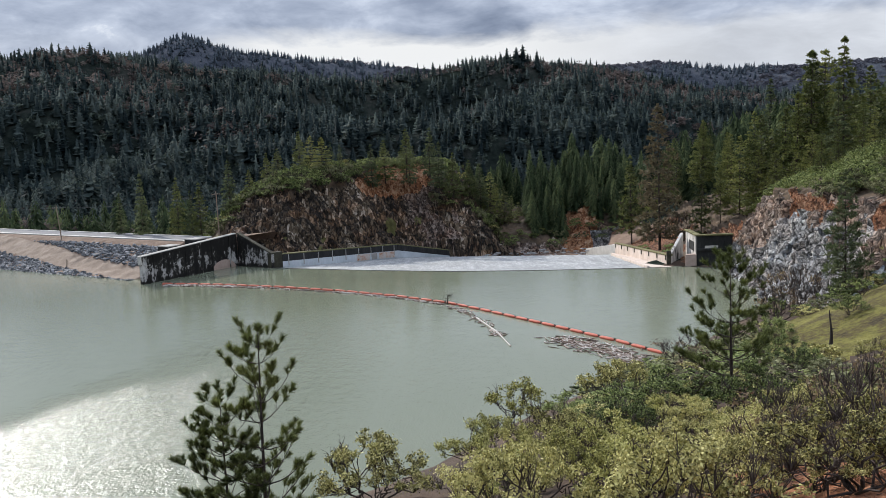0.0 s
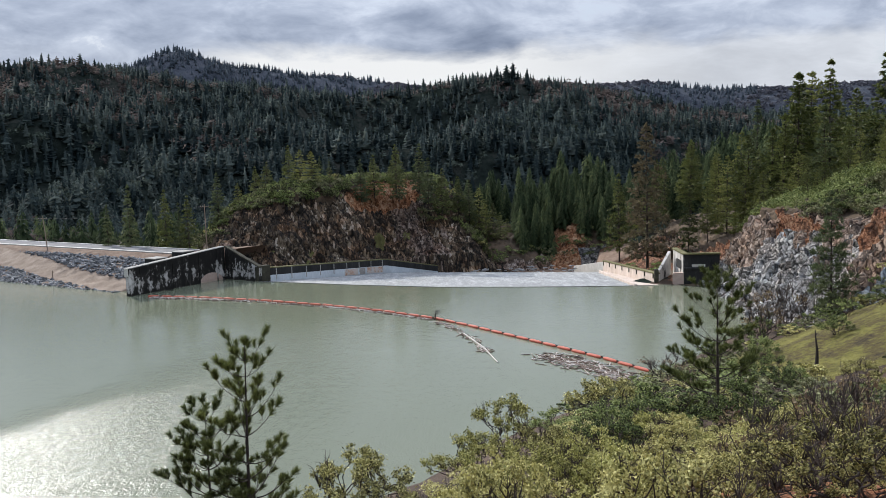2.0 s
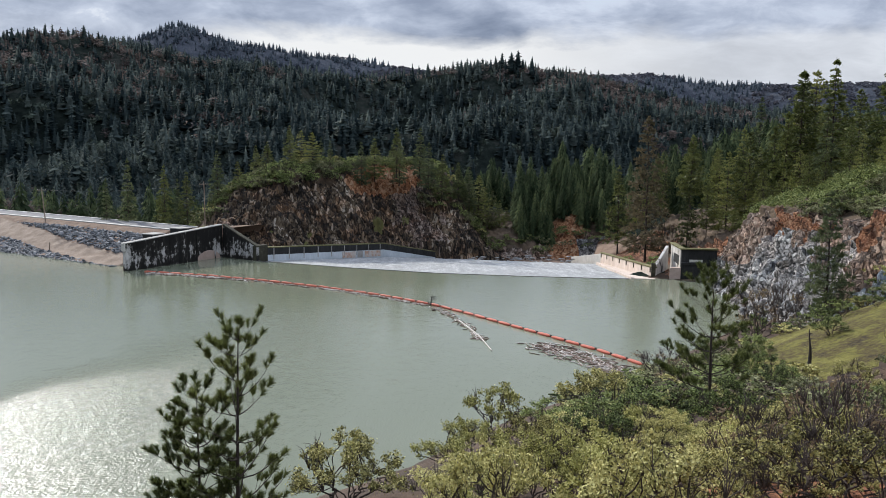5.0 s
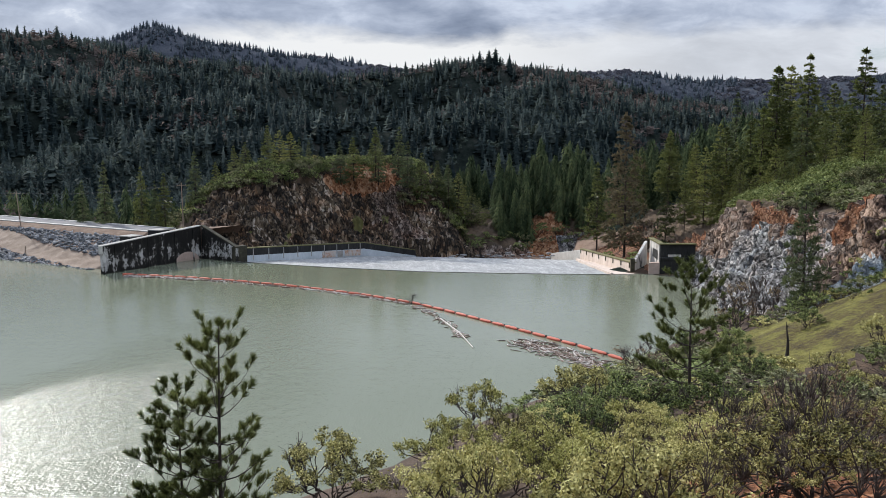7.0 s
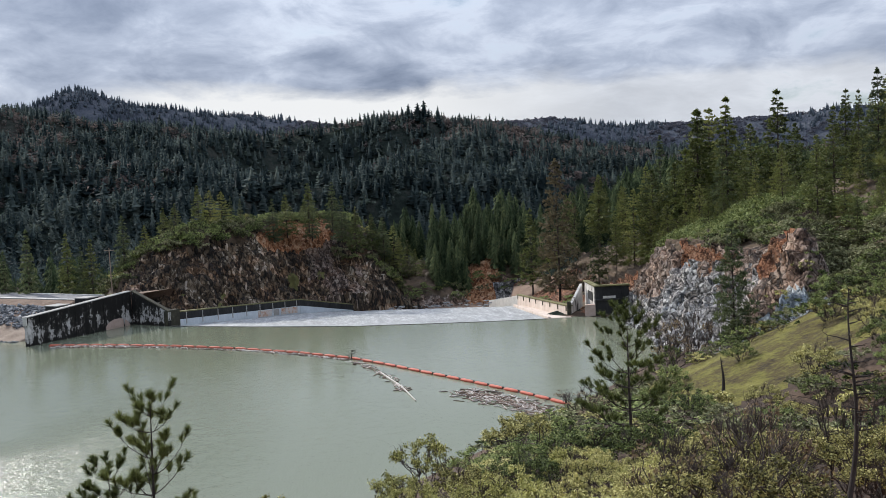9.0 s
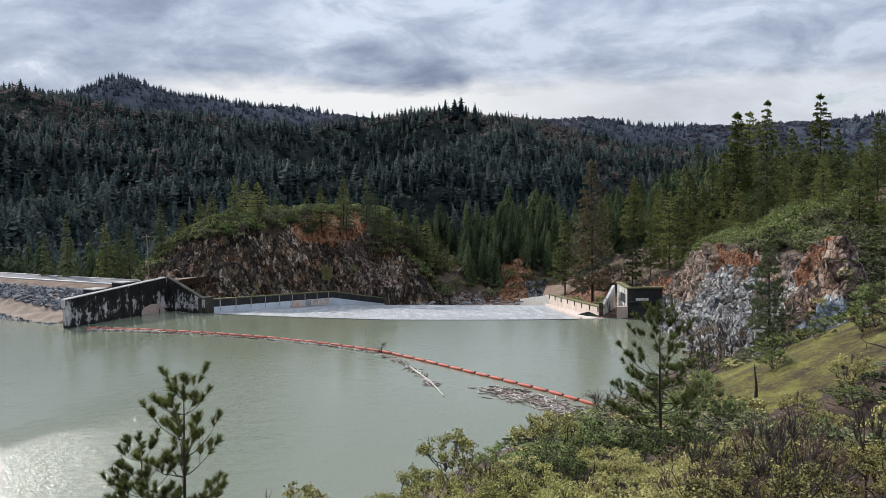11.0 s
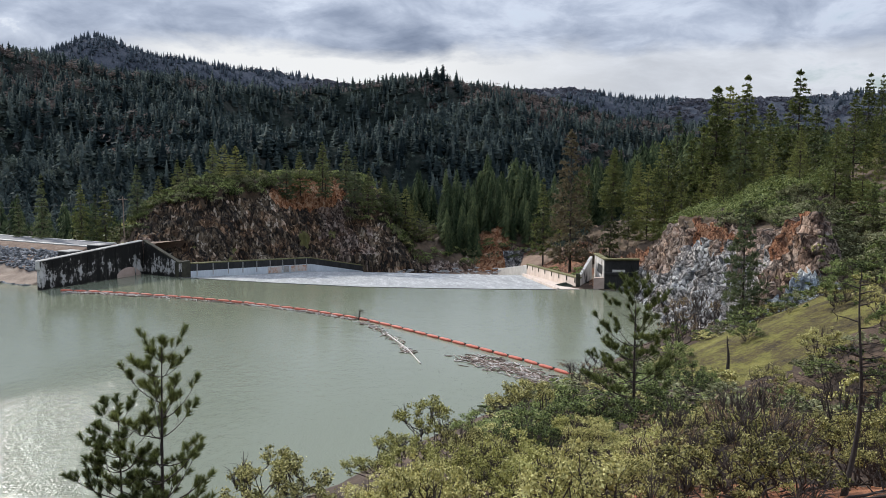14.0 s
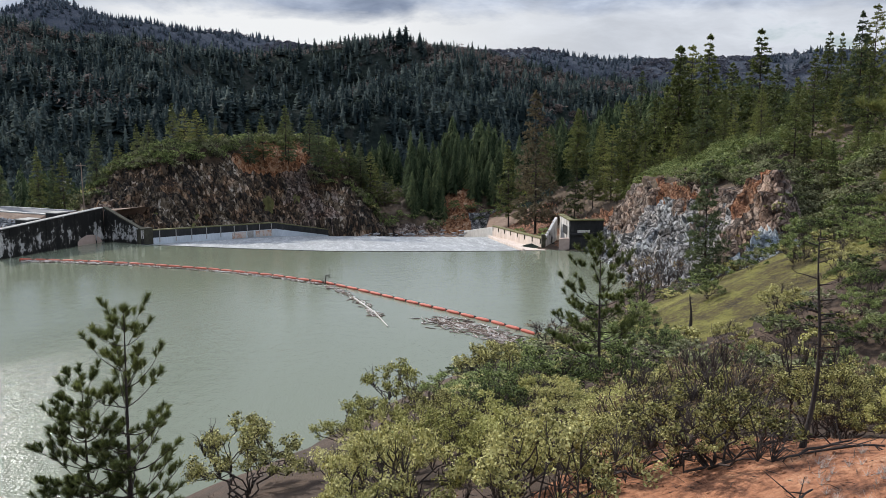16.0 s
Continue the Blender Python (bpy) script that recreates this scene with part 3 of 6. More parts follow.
def build_west_wall():
    w = tagged(new("spillway_wall_west"), "tall black-stained concrete wing wall and low chute wall", "retaining wall", kind="structure")
    a, b, c, d, e = (-66.9, 181.8), (-52.2, 207.1), (-42.6, 200.9), (-14.6, 246), (0.8, 254.5)
    wall_piece("wing_wall", a, b, 6.0, 8.0, 1.1, M_CONC_DARK, w, 1)
    wall_piece("coping", along(a, b, -0.004), along(a, b, 1.0), 6.2, 8.2, 1.5, M_CONC_CAP, w, 1, (6.02, 8.02), "weathered pale concrete coping", 0.04)
    wall_piece("end_face", along(a, b, -0.012), along(a, b, -0.004), 6.1, 6.1, 1.1, M_CONC, w, 1, (4.4, 4.4), "pale painted end patch", 0.02)
    for t in (0.10, 0.42, 0.70, 0.9):
        wall_piece("joint_rib", along(a, b, t), along(a, b, t + 0.012), 5.9 + 2.0 * t, 5.9 + 2.0 * t, 0.12, M_CONC_DARK, w, -1, bevel=0.02)
    arch = bmesh.new()
    ring = [arch.verts.new((*along(a, b, 0.70 + 0.27 * (0.5 - 0.5 * math.cos(k * math.pi / 14))), -0.3 + 2.5 * math.sin(k * math.pi / 14))) for k in range(15)]
    face = arch.faces.new(ring)
    grown = bmesh.ops.extrude_face_region(arch, geom=[face])
    bmesh.ops.translate(arch, verts=[q for q in grown["geom"] if isinstance(q, bmesh.types.BMVert)], vec=(0.05, -0.03, 0))
    bmesh.ops.recalc_face_normals(arch, faces=arch.faces)
    part("bare_patch", arch, M_PINK, w, "pinkish bare concrete patch")
    wall_piece("return_wall", b, c, 7.95, 3.3, 1.0, M_CONC_DARK, w, 1)
    wall_piece("return_coping", b, c, 8.25, 3.6, 1.25, M_CONC_MOSS, w, 1, (7.97, 3.32), "dark mossy coping", 0.04)
    f = along(c, d, 0.075)
    wall_piece("step_block", c, f, 3.6, 3.6, 1.3, M_CONC_MOSS, w, 1, label="black-stained concrete step")
    wall_piece("chute_wall", f, d, 1.05, -2.45, 0.8, M_CONC_BLUE, w, 1, (-4, -9), "pale bluish concrete wall face")
    wall_piece("parapet", f, d, 2.75, -0.75, 1.0, M_CONC_BLACK, w, 1, (1.05, -2.45), "black-stained parapet beam")
    wall_piece("parapet_cap", f, d, 3.0, -0.5, 1.5, M_CONC_CAPMOSS, w, 1, (2.76, -0.74), "mossy parapet cap", 0.04)
    for k, (t0, t1) in enumerate(((0.60, 0.72), (0.74, 0.79), (0.81, 0.97))):
        z0, z1 = 1.05 - 3.5 * t0, 1.05 - 3.5 * t1
        wall_piece("rusty_panel" if k != 1 else "hatch", along(f, d, t0), along(f, d, t1), z0 - 0.12, z1 - 0.12, 0.06, M_RUSTY if k != 1 else M_CONC_CAP, w, -1, (z0 - 1.9, z1 - 1.9),
                   "rust-streaked panel" if k != 1 else "grey steel hatch", 0.0)
    for k in range(9):
        t = 0.04 + k * 0.115
        z = 2.75 - 3.5 * t
        wall_piece("post", along(f, d, t), along(f, d, t + 0.005), z - 0.05, z - 0.05, 0.10, M_CONC_CAP, w, -1, (z - 2.9, z - 2.9), "thin grey post", 0.0)
    wall_piece("lower_chute_wall", d, e, -2.4, -5.7, 0.8, M_CONC_BLUE, w, 1, (-12, -16))
    wall_piece("lower_parapet", d, e, -0.75, -4.1, 1.0, M_CONC_BLACK, w, 1, (-2.45, -5.7), "black-stained parapet beam")
    wall_piece("lower_cap", d, e, -0.5, -3.85, 1.4, M_CONC_CAPMOSS, w, 1, (-0.74, -4.09), "mossy parapet cap", 0.04)
    # landing boxes where the road meets the wing wall
    for t, high in ((0.32, 7.0), (0.60, 7.7)):
        p, q = along(a, b, t), along(a, b, t + 0.13)
        p, q = (p[0] - 1.9, p[1] + 1.1), (q[0] - 1.9, q[1] + 1.1)
        wall_piece("landing", p, q, high, high, 3.4, M_CONC_BLACK, w, 1, (4.5, 4.5), "dark concrete landing box", 0.03)
        wall_piece("landing_cap", p, q, high + 0.22, high + 0.22, 3.7, M_CONC_CAP, w, 1, (high + 0.01, high + 0.01), "pale slab cap", 0.03)


def build_east_wall():
    w = tagged(new("spillway_wall_east"), "pale sunlit concrete spillway wall with a dark square pier", "retaining wall", kind="structure")
    a, b = (48.6, 182.4), (48.2, 238)
    # The front's black is stain plus shade; the sunlit side is coloured whiter.
    wall_piece("pier", (53.7, 178.6), (61.3, 178.2), 6.6, 6.6, 0.9, M_CONC_BLACK, w, 1, label="black-stained concrete front wall with its shade painted in")
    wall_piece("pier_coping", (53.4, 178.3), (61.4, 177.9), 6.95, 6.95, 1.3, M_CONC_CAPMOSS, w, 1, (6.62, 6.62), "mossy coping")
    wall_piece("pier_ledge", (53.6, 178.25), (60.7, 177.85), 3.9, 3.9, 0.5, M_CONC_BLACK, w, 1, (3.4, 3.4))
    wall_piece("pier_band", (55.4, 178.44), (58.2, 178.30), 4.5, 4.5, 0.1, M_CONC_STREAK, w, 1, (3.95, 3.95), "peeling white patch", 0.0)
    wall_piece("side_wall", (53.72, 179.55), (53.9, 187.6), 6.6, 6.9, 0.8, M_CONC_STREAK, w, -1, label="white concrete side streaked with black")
    wall_piece("side_coping", (53.45, 179.6), (53.6, 187.8), 6.95, 7.25, 1.3, M_CONC_CAPMOSS, w, -1, (6.62, 6.92), "mossy coping")
    # No hollow is built: a thin black panel stands for the niche's shade.
    wall_piece("side_niche", (53.66, 180.6), (53.8, 184.6), 5.2, 5.3, 0.05, M_CONC_BLACK, w, 1, (3.2, 3.4), "flat black patch for the shade of a recess", 0.0)
    wall_piece("base_block", (51.6, 179.9), (53.7, 178.7), 2.5, 2.7, 1.6, M_PINK, w, 1, label="pinkish concrete block at the waterline")
    # stair of wall blocks from the chute wall up to the pier
    steps = ((49.0, 182.6, 2.4), (50.1, 183.8, 3.0), (51.2, 185.0, 4.1), (52.3, 186.2, 5.4), (53.3, 187.3, 6.5))
    for k, ((x0, y0, z0), (x1, y1, z1)) in enumerate(zip(steps[:-1], steps[1:])):
        wall_piece("stepped_wing", (x0, y0), (x1, y1), z0, z1, 0.7, M_CONC_STREAK, w, 1)
    wall_piece("wing_post", (48.3, 182.3), (49.2, 182.2), 3.1, 3.1, 0.9, M_CONC_MOSS, w, 1, label="stubby dark concrete post")
    wall_piece("chute_wall", a, b, 2.0, -1.8, 0.7, M_CONC_WARM, w, -1, (-4, -9), "warm white concrete wall with dark drips")
    wall_piece("coping", (a[0] - 0.2, a[1]), (b[0] - 0.2, b[1]), 2.35, -1.45, 1.2, M_CONC_CAPMOSS, w, -1, (2.02, -1.78), "mossy coping")
    for k in range(8):
        t = 0.03 + k * 0.135
        p, q = along(a, b, t), along(a, b, t + 0.008)
        z = 2.0 - 3.8 * t
        wall_piece("post", (p[0] - 0.02, p[1]), (q[0] - 0.02, q[1]), z, z, 0.14, M_CONC_MOSS, w, 1, (z - 1.1, z - 1.1), bevel=0.0)
    wall_piece("curb", (43.2, 179.6), (46.6, 236), 0.35, -4.1, 0.6, M_CONC_WARM, w, -1, (-3, -7))
    wall_piece("apron", (43.9, 179.6), (47.3, 236), 0.1, -4.3, 4.6, M_CONC_WARM, w, -1, (-3, -7), "warm pale concrete apron", 0.0)
    wall_piece("lower_wall", b, (43.8, 262), -1.9, -6.0, 0.7, M_CONC, w, -1, (-9, -14))


build_west_wall()
build_east_wall()


def build_chute():
    nu, nv = 150, 140
    u, v = np.meshgrid(np.linspace(0, 1, nu), np.linspace(0, 1, nv), indexing="ij")
    cu = np.linspace(0, 1, 7)
    cx, cy = np.interp(u, cu, CREST_X), np.interp(u, cu, CREST_Y) + 0.45
    ex, ey = np.interp(u, [0, 1], [-10.5, 47.5]), np.interp(u, [0, 1], [250, 240])
    x, y = cx + (ex - cx) * v, cy + (ey - cy) * v
    z = 0.06 - 5.0 * v - 0.22 * smoothstep(v, 0, 0.05)
    p = np.stack([x, y, z], -1).reshape(-1, 3)
    q = p * (1.6, 0.35, 0)
    p[:, 2] += vnoise(q, 1.0, 4, 0.6) * 0.16 * smoothstep(v.ravel(), 0.01, 0.10)
    ob = new("spill_water", mesh_from("spill_water", p, grid_faces(nu, nv), M_FOAM, True))
    tagged(ob, "white water sheeting over the spillway crest", "water", kind="structure")
    # crest lip, just awash
    w = tagged(new("spillway_crest"), "dark wet concrete lip of the spillway crest", "weir", kind="structure")
    bm = bmesh.new()
    for i in range(6):
        box_between(bm, (CREST_X[i], CREST_Y[i]), (CREST_X[i + 1], CREST_Y[i + 1]), -2, 0.05, -2, 0.05, 0.5, 1)
    part("lip", bm, M_CONC_BLACK, w)


build_chute()


def roughen(x, y, z, keep, amp=1.0, scale=0.33, dip=(0.6, 0.8, 0.28)):
    """Breaks a height field into tilted blocks of rock where keep is 1."""
    gx, gy = np.gradient(z, x[:, 0], axis=0), np.gradient(z, y[0], axis=1)
    nrm = np.stack([-gx, -gy, np.ones_like(z)], -1)
    nrm /= np.linalg.norm(nrm, axis=-1, keepdims=True)
    p = np.stack([x, y, z], -1).reshape(-1, 3)
    q = p * dip
    q[:, 0] += 0.35 * p[:, 2]
    lev, edge = cells(q, scale * 3.0)
    lev2, edge2 = cells(q + 9.1, scale * 6.5)
    d = ((lev - 0.5) * 1.7 * np.minimum(edge * 5, 1) + (lev2 - 0.5) * 1.5 * np.minimum(edge2 * 4, 1) + vnoise(p, 0.13, 4) * 1.8 - 0.5 * (edge < 0.08)) * amp
    return p + nrm.reshape(-1, 3) * (d * keep.ravel() + vnoise(p, 0.5, 3) * 0.25)[:, None]


# ---- rock mound ----
MOUND_X, MOUND_FOOT = [-80, -52, -43, -14, -10, 2, 12, 20, 40], [214, 209.5, 210, 253, 256, 263, 268, 272, 286]


def mound_height(x, y):
    top = 23.2 * np.exp(-(((x + 22) / 46) ** 4)) * smoothstep(x, -100, -55) * (1 - smoothstep(x, 2, 23))
    foot = np.interp(x, MOUND_X, MOUND_FOOT)
    d = y - foot
    rise = smoothstep(d, 0, 34) ** 0.75
    return np.where(d < 0, -8, top * rise) - smoothstep(d, 62, 130) * 60 - 1.5 - 8 * smoothstep(x, 10, 24) - 30 * smoothstep(x, 23, 32)


def build_mound():
    x, y = np.meshgrid(np.arange(-98, 35, 0.48), np.arange(204, 342, 0.48), indexing="ij")
    z = mound_height(x, y)
    foot = np.interp(x, MOUND_X, MOUND_FOOT)
    face = smoothstep(y - foot, -1, 2) * (1 - smoothstep(y - foot, 22, 30)) * smoothstep(x, -66, -54)
    p = roughen(x, y, z, face, 1.0, 0.33)
    f = grid_faces(*x.shape)
    ob = new("rock_mound", mesh_from("rock_mound", p, f, M_ROCK_DARK))
    c = p[f].mean(1)
    d = c[:, 1] - np.interp(c[:, 0], MOUND_X, MOUND_FOOT)
    jit = vnoise(c, 0.12, 4) * 9
    kind = np.zeros(len(f), dtype=np.int32)
    kind[(d + jit > 27) | (c[:, 0] < -62 + jit)] = 1
    kind[(np.abs(c[:, 0] + 62 - jit * 0.4) < 8) & (d < 14)] = 3
    kind[(np.abs(c[:, 0] + 12 - (c[:, 2] - 14) * -0.5 - jit * 0.3) < 3.0) & (c[:, 2] < 19) & (jit > -1)] = 3
    kind[(c[:, 0] > -13 + jit) & (c[:, 0] < 4 + jit) & (d < 27) & (jit > -0.8)] = 3
    kind[(c[:, 2] < 4 + jit * 0.6) & (d > 0) & (jit > 1.5) & (c[:, 0] < -8)] = 4
    kind[(np.hypot((c[:, 0] + 15.5) / 11, (c[:, 2] - 18.0) / 6.0) + jit * 0.07 < 1)] = 2
    for m in (M_BRUSH_SOIL, M_SCAR, M_BROWN_ROCK, M_MOSS):
        ob.data.materials.append(m)
    ob.data.polygons.foreach_set("material_index", kind)
    return tagged(ob, "cut rock hill, dark strata below a rusty soil scar", "hill", kind="structure")


build_mound()


# ---- east bank ----
def build_bank():
    x, y = np.meshgrid(np.concatenate([np.arange(46, 76, 0.36), np.arange(76, 152, 1.3)]), np.concatenate([np.arange(62, 182, 0.4), np.arange(182, 262, 0.8)]), indexing="ij")
    z = land(x, y)
    sd = line_distance(x, y, SHORE) * np.where(inside(x, y, NORTH), -1, 1)
    z = np.where(sd < 0, np.maximum(sd * 1.5, -8) - 5.5 * smoothstep(y, 181, 240), z)
    c = line_distance(x, y, CLIFF) * np.where(inside(x, y, ABOVE), 1, -1)
    face = smoothstep(c, -3, 0) * (1 - smoothstep(c, 10, 14)) * smoothstep(y - 1.6 * x, 1, 8)
    edge = np.minimum.reduce([smoothstep(x, 46, 54), 1 - smoothstep(x, 146, 152), smoothstep(y, 62, 70), 1 - smoothstep(y, 254, 262)])
    p = roughen(x, y, z + 0.12 - 1.2 * (1 - edge), face, 0.95, 0.33, (0.7, 0.7, 0.4))
    f = grid_faces(*x.shape)
    ob = new("rock_bank", mesh_from("rock_bank", p, f, M_ROCK))
    q = p[f].mean(1)
    cc = line_distance(q[:, 0], q[:, 1], CLIFF) * np.where(inside(q[:, 0], q[:, 1], ABOVE), 1, -1)
    jit = vnoise(q, 0.12, 4) * 8
    kind = np.zeros(len(f), dtype=np.int32)
    kind[cc + jit * 0.9 > 8.3 - 5.0 * smoothstep(q[:, 1], 145, 172)] = 3
    kind[cc + jit > 12.0] = 1
    kind[(cc < -0.5 + jit * 0.3) | (q[:, 1] < 84)] = 1
    kind[(np.hypot((q[:, 0] - 41) / 17, (q[:, 1] - 80) / 19) + jit * 0.05 < 1) & (cc < 1)] = 4
    kind[(q[:, 1] > 181 + jit * 0.5) & (cc > -2)] = 1
    kind[(q[:, 1] > 181 + jit * 0.5) & (q[:, 0] < 66 + jit) & (jit > -1.5)] = 2
    kind[(q[:, 1] > 86) & (q[:, 1] < 108) & (cc > 1 + jit * 0.3) & (cc < 11)] = 3
    kind[(np.hypot((q[:, 0] - 58) / 3, (q[:, 1] - 107) / 4) + jit * 0.1 < 1) & (q[:, 2] > 15)] = 2
    kind[(cc > 8.5 + jit * 0.3) & (cc < 10.5) & (q[:, 1] > 130) & (q[:, 1] < 160)] = 2
    kind[(q[:, 1] - 1.6 * q[:, 0] + jit * 0.5 < 3) & (kind != 4)] = 1
    kind[(np.hypot((q[:, 0] - 51) / 6.0, (q[:, 1] - 92) / 7.0) + jit * 0.07 < 1) & (cc > -2.5) & (q[:, 2] < 15)] = 5
    for m in (M_BRUSH_SOIL, M_RED, M_BROWN_ROCK, M_GRASS, M_SLAB):
        ob.data.materials.append(m)
    ob.data.polygons.foreach_set("material_index", kind)
    return tagged(ob, "blue-grey quarried rock face above the water", "cliff", kind="structure")


build_bank()


# ---- dam ----
DAM = [(-50, 213), (-63.5, 203), (-100, 226), (-140, 251), (-260, 322), (-600, 500)]
DAM_PROFILE = [(-36, -7), (-16.2, 0.0), (-12.0, 1.3), (-2.2, 6.3), (-0.4, 7.0), (8.6, 7.0), (10, 6.6), (48, -16)]


def dam_point(i, d, z):
    return (DAM[i][0] + d * 0.53, DAM[i][1] + d * 0.85, z)


def dam_strip(name, d0, d1, z, z2, material, first=0):
    v = []
    for i in range(first, len(DAM)):
        v += [dam_point(i, d0, z), dam_point(i, d1, z2), dam_point(i, d1, z2 - 0.2), dam_point(i, d0, z - 0.2)]
    n = len(DAM) - first
    f = []
    for i in range(n - 1):
        for k in range(4):
            f.append((i * 4 + k, i * 4 + (k + 1) % 4, (i + 1) * 4 + (k + 1) % 4, (i + 1) * 4 + k))
    f += [(0, 3, 2, 1), tuple(4 * (n - 1) + k for k in range(4))]
    return mesh_from(name, np.array(v), f, material)


def ramp_offset(x, y):
    """Distance from the middle of the dirt ramp that slants down the face."""
    line = [(-150.0, 250.0), (-129.0, 238.5), (-106.5, 221.3), (-94.5, 210.0), (-78.0, 196.5), (-72.5, 192.5)]
    return line_distance(x, y, line)


def build_dam():
    nu = 400
    t = np.linspace(0, len(DAM) - 1, nu)
    px, py = np.interp(t, range(len(DAM)), [p[0] for p in DAM]), np.interp(t, range(len(DAM)), [p[1] for p in DAM])
    dd = np.concatenate([np.linspace(-36, -17, 6), np.linspace(-16.5, -0.5, 40), [8.6, 10, 30, 48]])
    zz = np.interp(dd, [p[0] for p in DAM_PROFILE], [p[1] for p in DAM_PROFILE])
    x = px[:, None] + dd[None] * 0.53
    y = py[:, None] + dd[None] * 0.85
    p = np.stack([x, y, np.broadcast_to(zz, x.shape)], -1).reshape(-1, 3).copy()
    p[:, 2] += vnoise(p, 0.4, 3) * 0.35 * np.tile((dd < -1) & (dd > -18), nu)
    f = grid_faces(nu, len(dd))
    ob = new("dam", mesh_from("dam", p, f, M_GRAVEL))
    ob.data.materials.append(M_TAN)
    c = p[f].mean(1)
    ob.data.polygons.foreach_set("material_index", (ramp_offset(c[:, 0], c[:, 1]) + vnoise(c, 0.4, 3) * 1.4 < np.interp(c[:, 0], [-130, -95, -75], [3.2, 2.6, 3.0])).astype(np.int32))
    tagged(ob, "earth dam with a reddish dirt face and a crest road", "dam", kind="structure")
    road = new("road", dam_strip("road", 1.2, 7.6, 7.10, 7.10, M_ROAD, 1))
    tagged(road, "grey asphalt road along the dam crest", "road", kind="structure")
    verge = new("road_edge", dam_strip("road_edge", -0.2, 1.2, 7.22, 7.16, M_CONC, 1))
    tagged(verge, "pale gravel kerb strip beside the crest road", "road edge", kind="structure")
    far_edge = new("road_edge", dam_strip("road_edge", 7.6, 8.3, 7.3, 7.3, M_CONC, 1))
    tagged(far_edge, "pale kerb along the far side of the road", "road edge", kind="structure")


build_dam()


def rock_template(seed):
    rs = np.random.RandomState(seed)
    bm = bmesh.new()
    bmesh.ops.create_icosphere(bm, subdivisions=1, radius=1)
    v = np.array([q.co for q in bm.verts]) * rs.uniform(0.5, 1.0, (len(bm.verts), 1)) * (1.25, 0.8, 0.42)
    f = np.array([[q.index for q in t.verts] for t in bm.faces])
    bm.free()
    return v, f


def riprap():
    rs = np.random.RandomState(5)
    n = 12000
    t = rs.uniform(1.0, 3.6, n)
    d = rs.uniform(-17.5, -3.0, n)
    px, py = np.interp(t, range(len(DAM)), [p[0] for p in DAM]), np.interp(t, range(len(DAM)), [p[1] for p in DAM])
    x, y = px + d * 0.53, py + d * 0.85
    z = np.interp(d, [p[0] for p in DAM_PROFILE], [p[1] for p in DAM_PROFILE])
    m = (ramp_offset(x, y) > np.interp(x, [-130, -95, -75], [3.2, 2.8, 3.0])) & (vnoise(np.stack([x, y, 0 * x], -1), 0.12, 2) > -0.4)
    p = np.stack([x, y, z], -1)[m]
    vs, fs, base = [], [], 0
    tem = [rock_template(i) for i in range(8)]
    for q in p:
        v, f = tem[rs.randint(8)]
        e = Euler((rs.normal(0.4, 0.45), rs.normal(0, 0.45), rs.uniform(0, 6.3))).to_matrix()
        vs.append(v @ np.array(e).T * (0.25 + 0.75 * rs.rand() ** 2.2) * 1.05 + q)
        fs.append(f + base)
        base += len(v)
    ob = new("riprap", mesh_from("riprap", np.vstack(vs), np.vstack(fs), M_RIPRAP))
    tagged(ob, "loose grey riprap stones on the dam face", "stones", kind="stuff")


riprap()


def ramp_stones():
    for x, y, z, size, turn in ((-97.0, 208.6, 0.5, 1.7, 0.4), (-94.5, 206.0, 0.1, 1.1, 1.9), (-99.8, 210.0, 0.35, 1.3, 2.7), (-91.5, 203.5, 0.0, 0.9, 3.3)):
        v, f = rock_template(30 + int(size * 10))
        ob = new("boulder", mesh_from("boulder", v * size, f, M_RIPRAP))
        ob.matrix_basis = pose(x, y, z, 0, 0, math.degrees(turn))
        tagged(ob, "dark wet boulder at the foot of the ramp", "boulder", "boulders at the waterline")
    post = bmesh.new()
    bmesh.ops.create_cone(post, cap_ends=True, segments=8, radius1=0.16, radius2=0.12, depth=3.4)
    ob = new("stake", mesh_from("stake", np.array([v.co for v in post.verts]), [[v.index for v in f.verts] for f in post.faces], M_POLE))
    post.free()
    ob.matrix_basis = pose(-95.8, 208.6, 1.3, 0, 6, 0)
    tagged(ob, "leaning weathered stake among boulders in the water", "stake")


ramp_stones()


# ---- gorge below the spillway ----
def gorge_foot(x):
    return 268 + 0.22 * (x - 10)


def gorge_height(x, y):
    """Far bank of the stream, rising into a red slide on its right."""
    d = y - gorge_foot(x)
    z = -12 + 0.42 * np.clip(d, 0, 24) + 0.16 * np.clip(d - 24, 0, 60)
    slide = smoothstep(x, 41, 53) * smoothstep(d, -2, 34)
    z = z + 8.0 * slide - 4.0 * smoothstep(x, 62, 76)
    inside_plot = (x > 4) & (x < 76) & (y > 258) & (y < 345)
    return np.where(inside_plot, z, -99.0)


def gorge_clear(x, y):
    d = y - gorge_foot(x)
    return (d < 15) | ((x > 41) & (x < 52) & (d < 26))


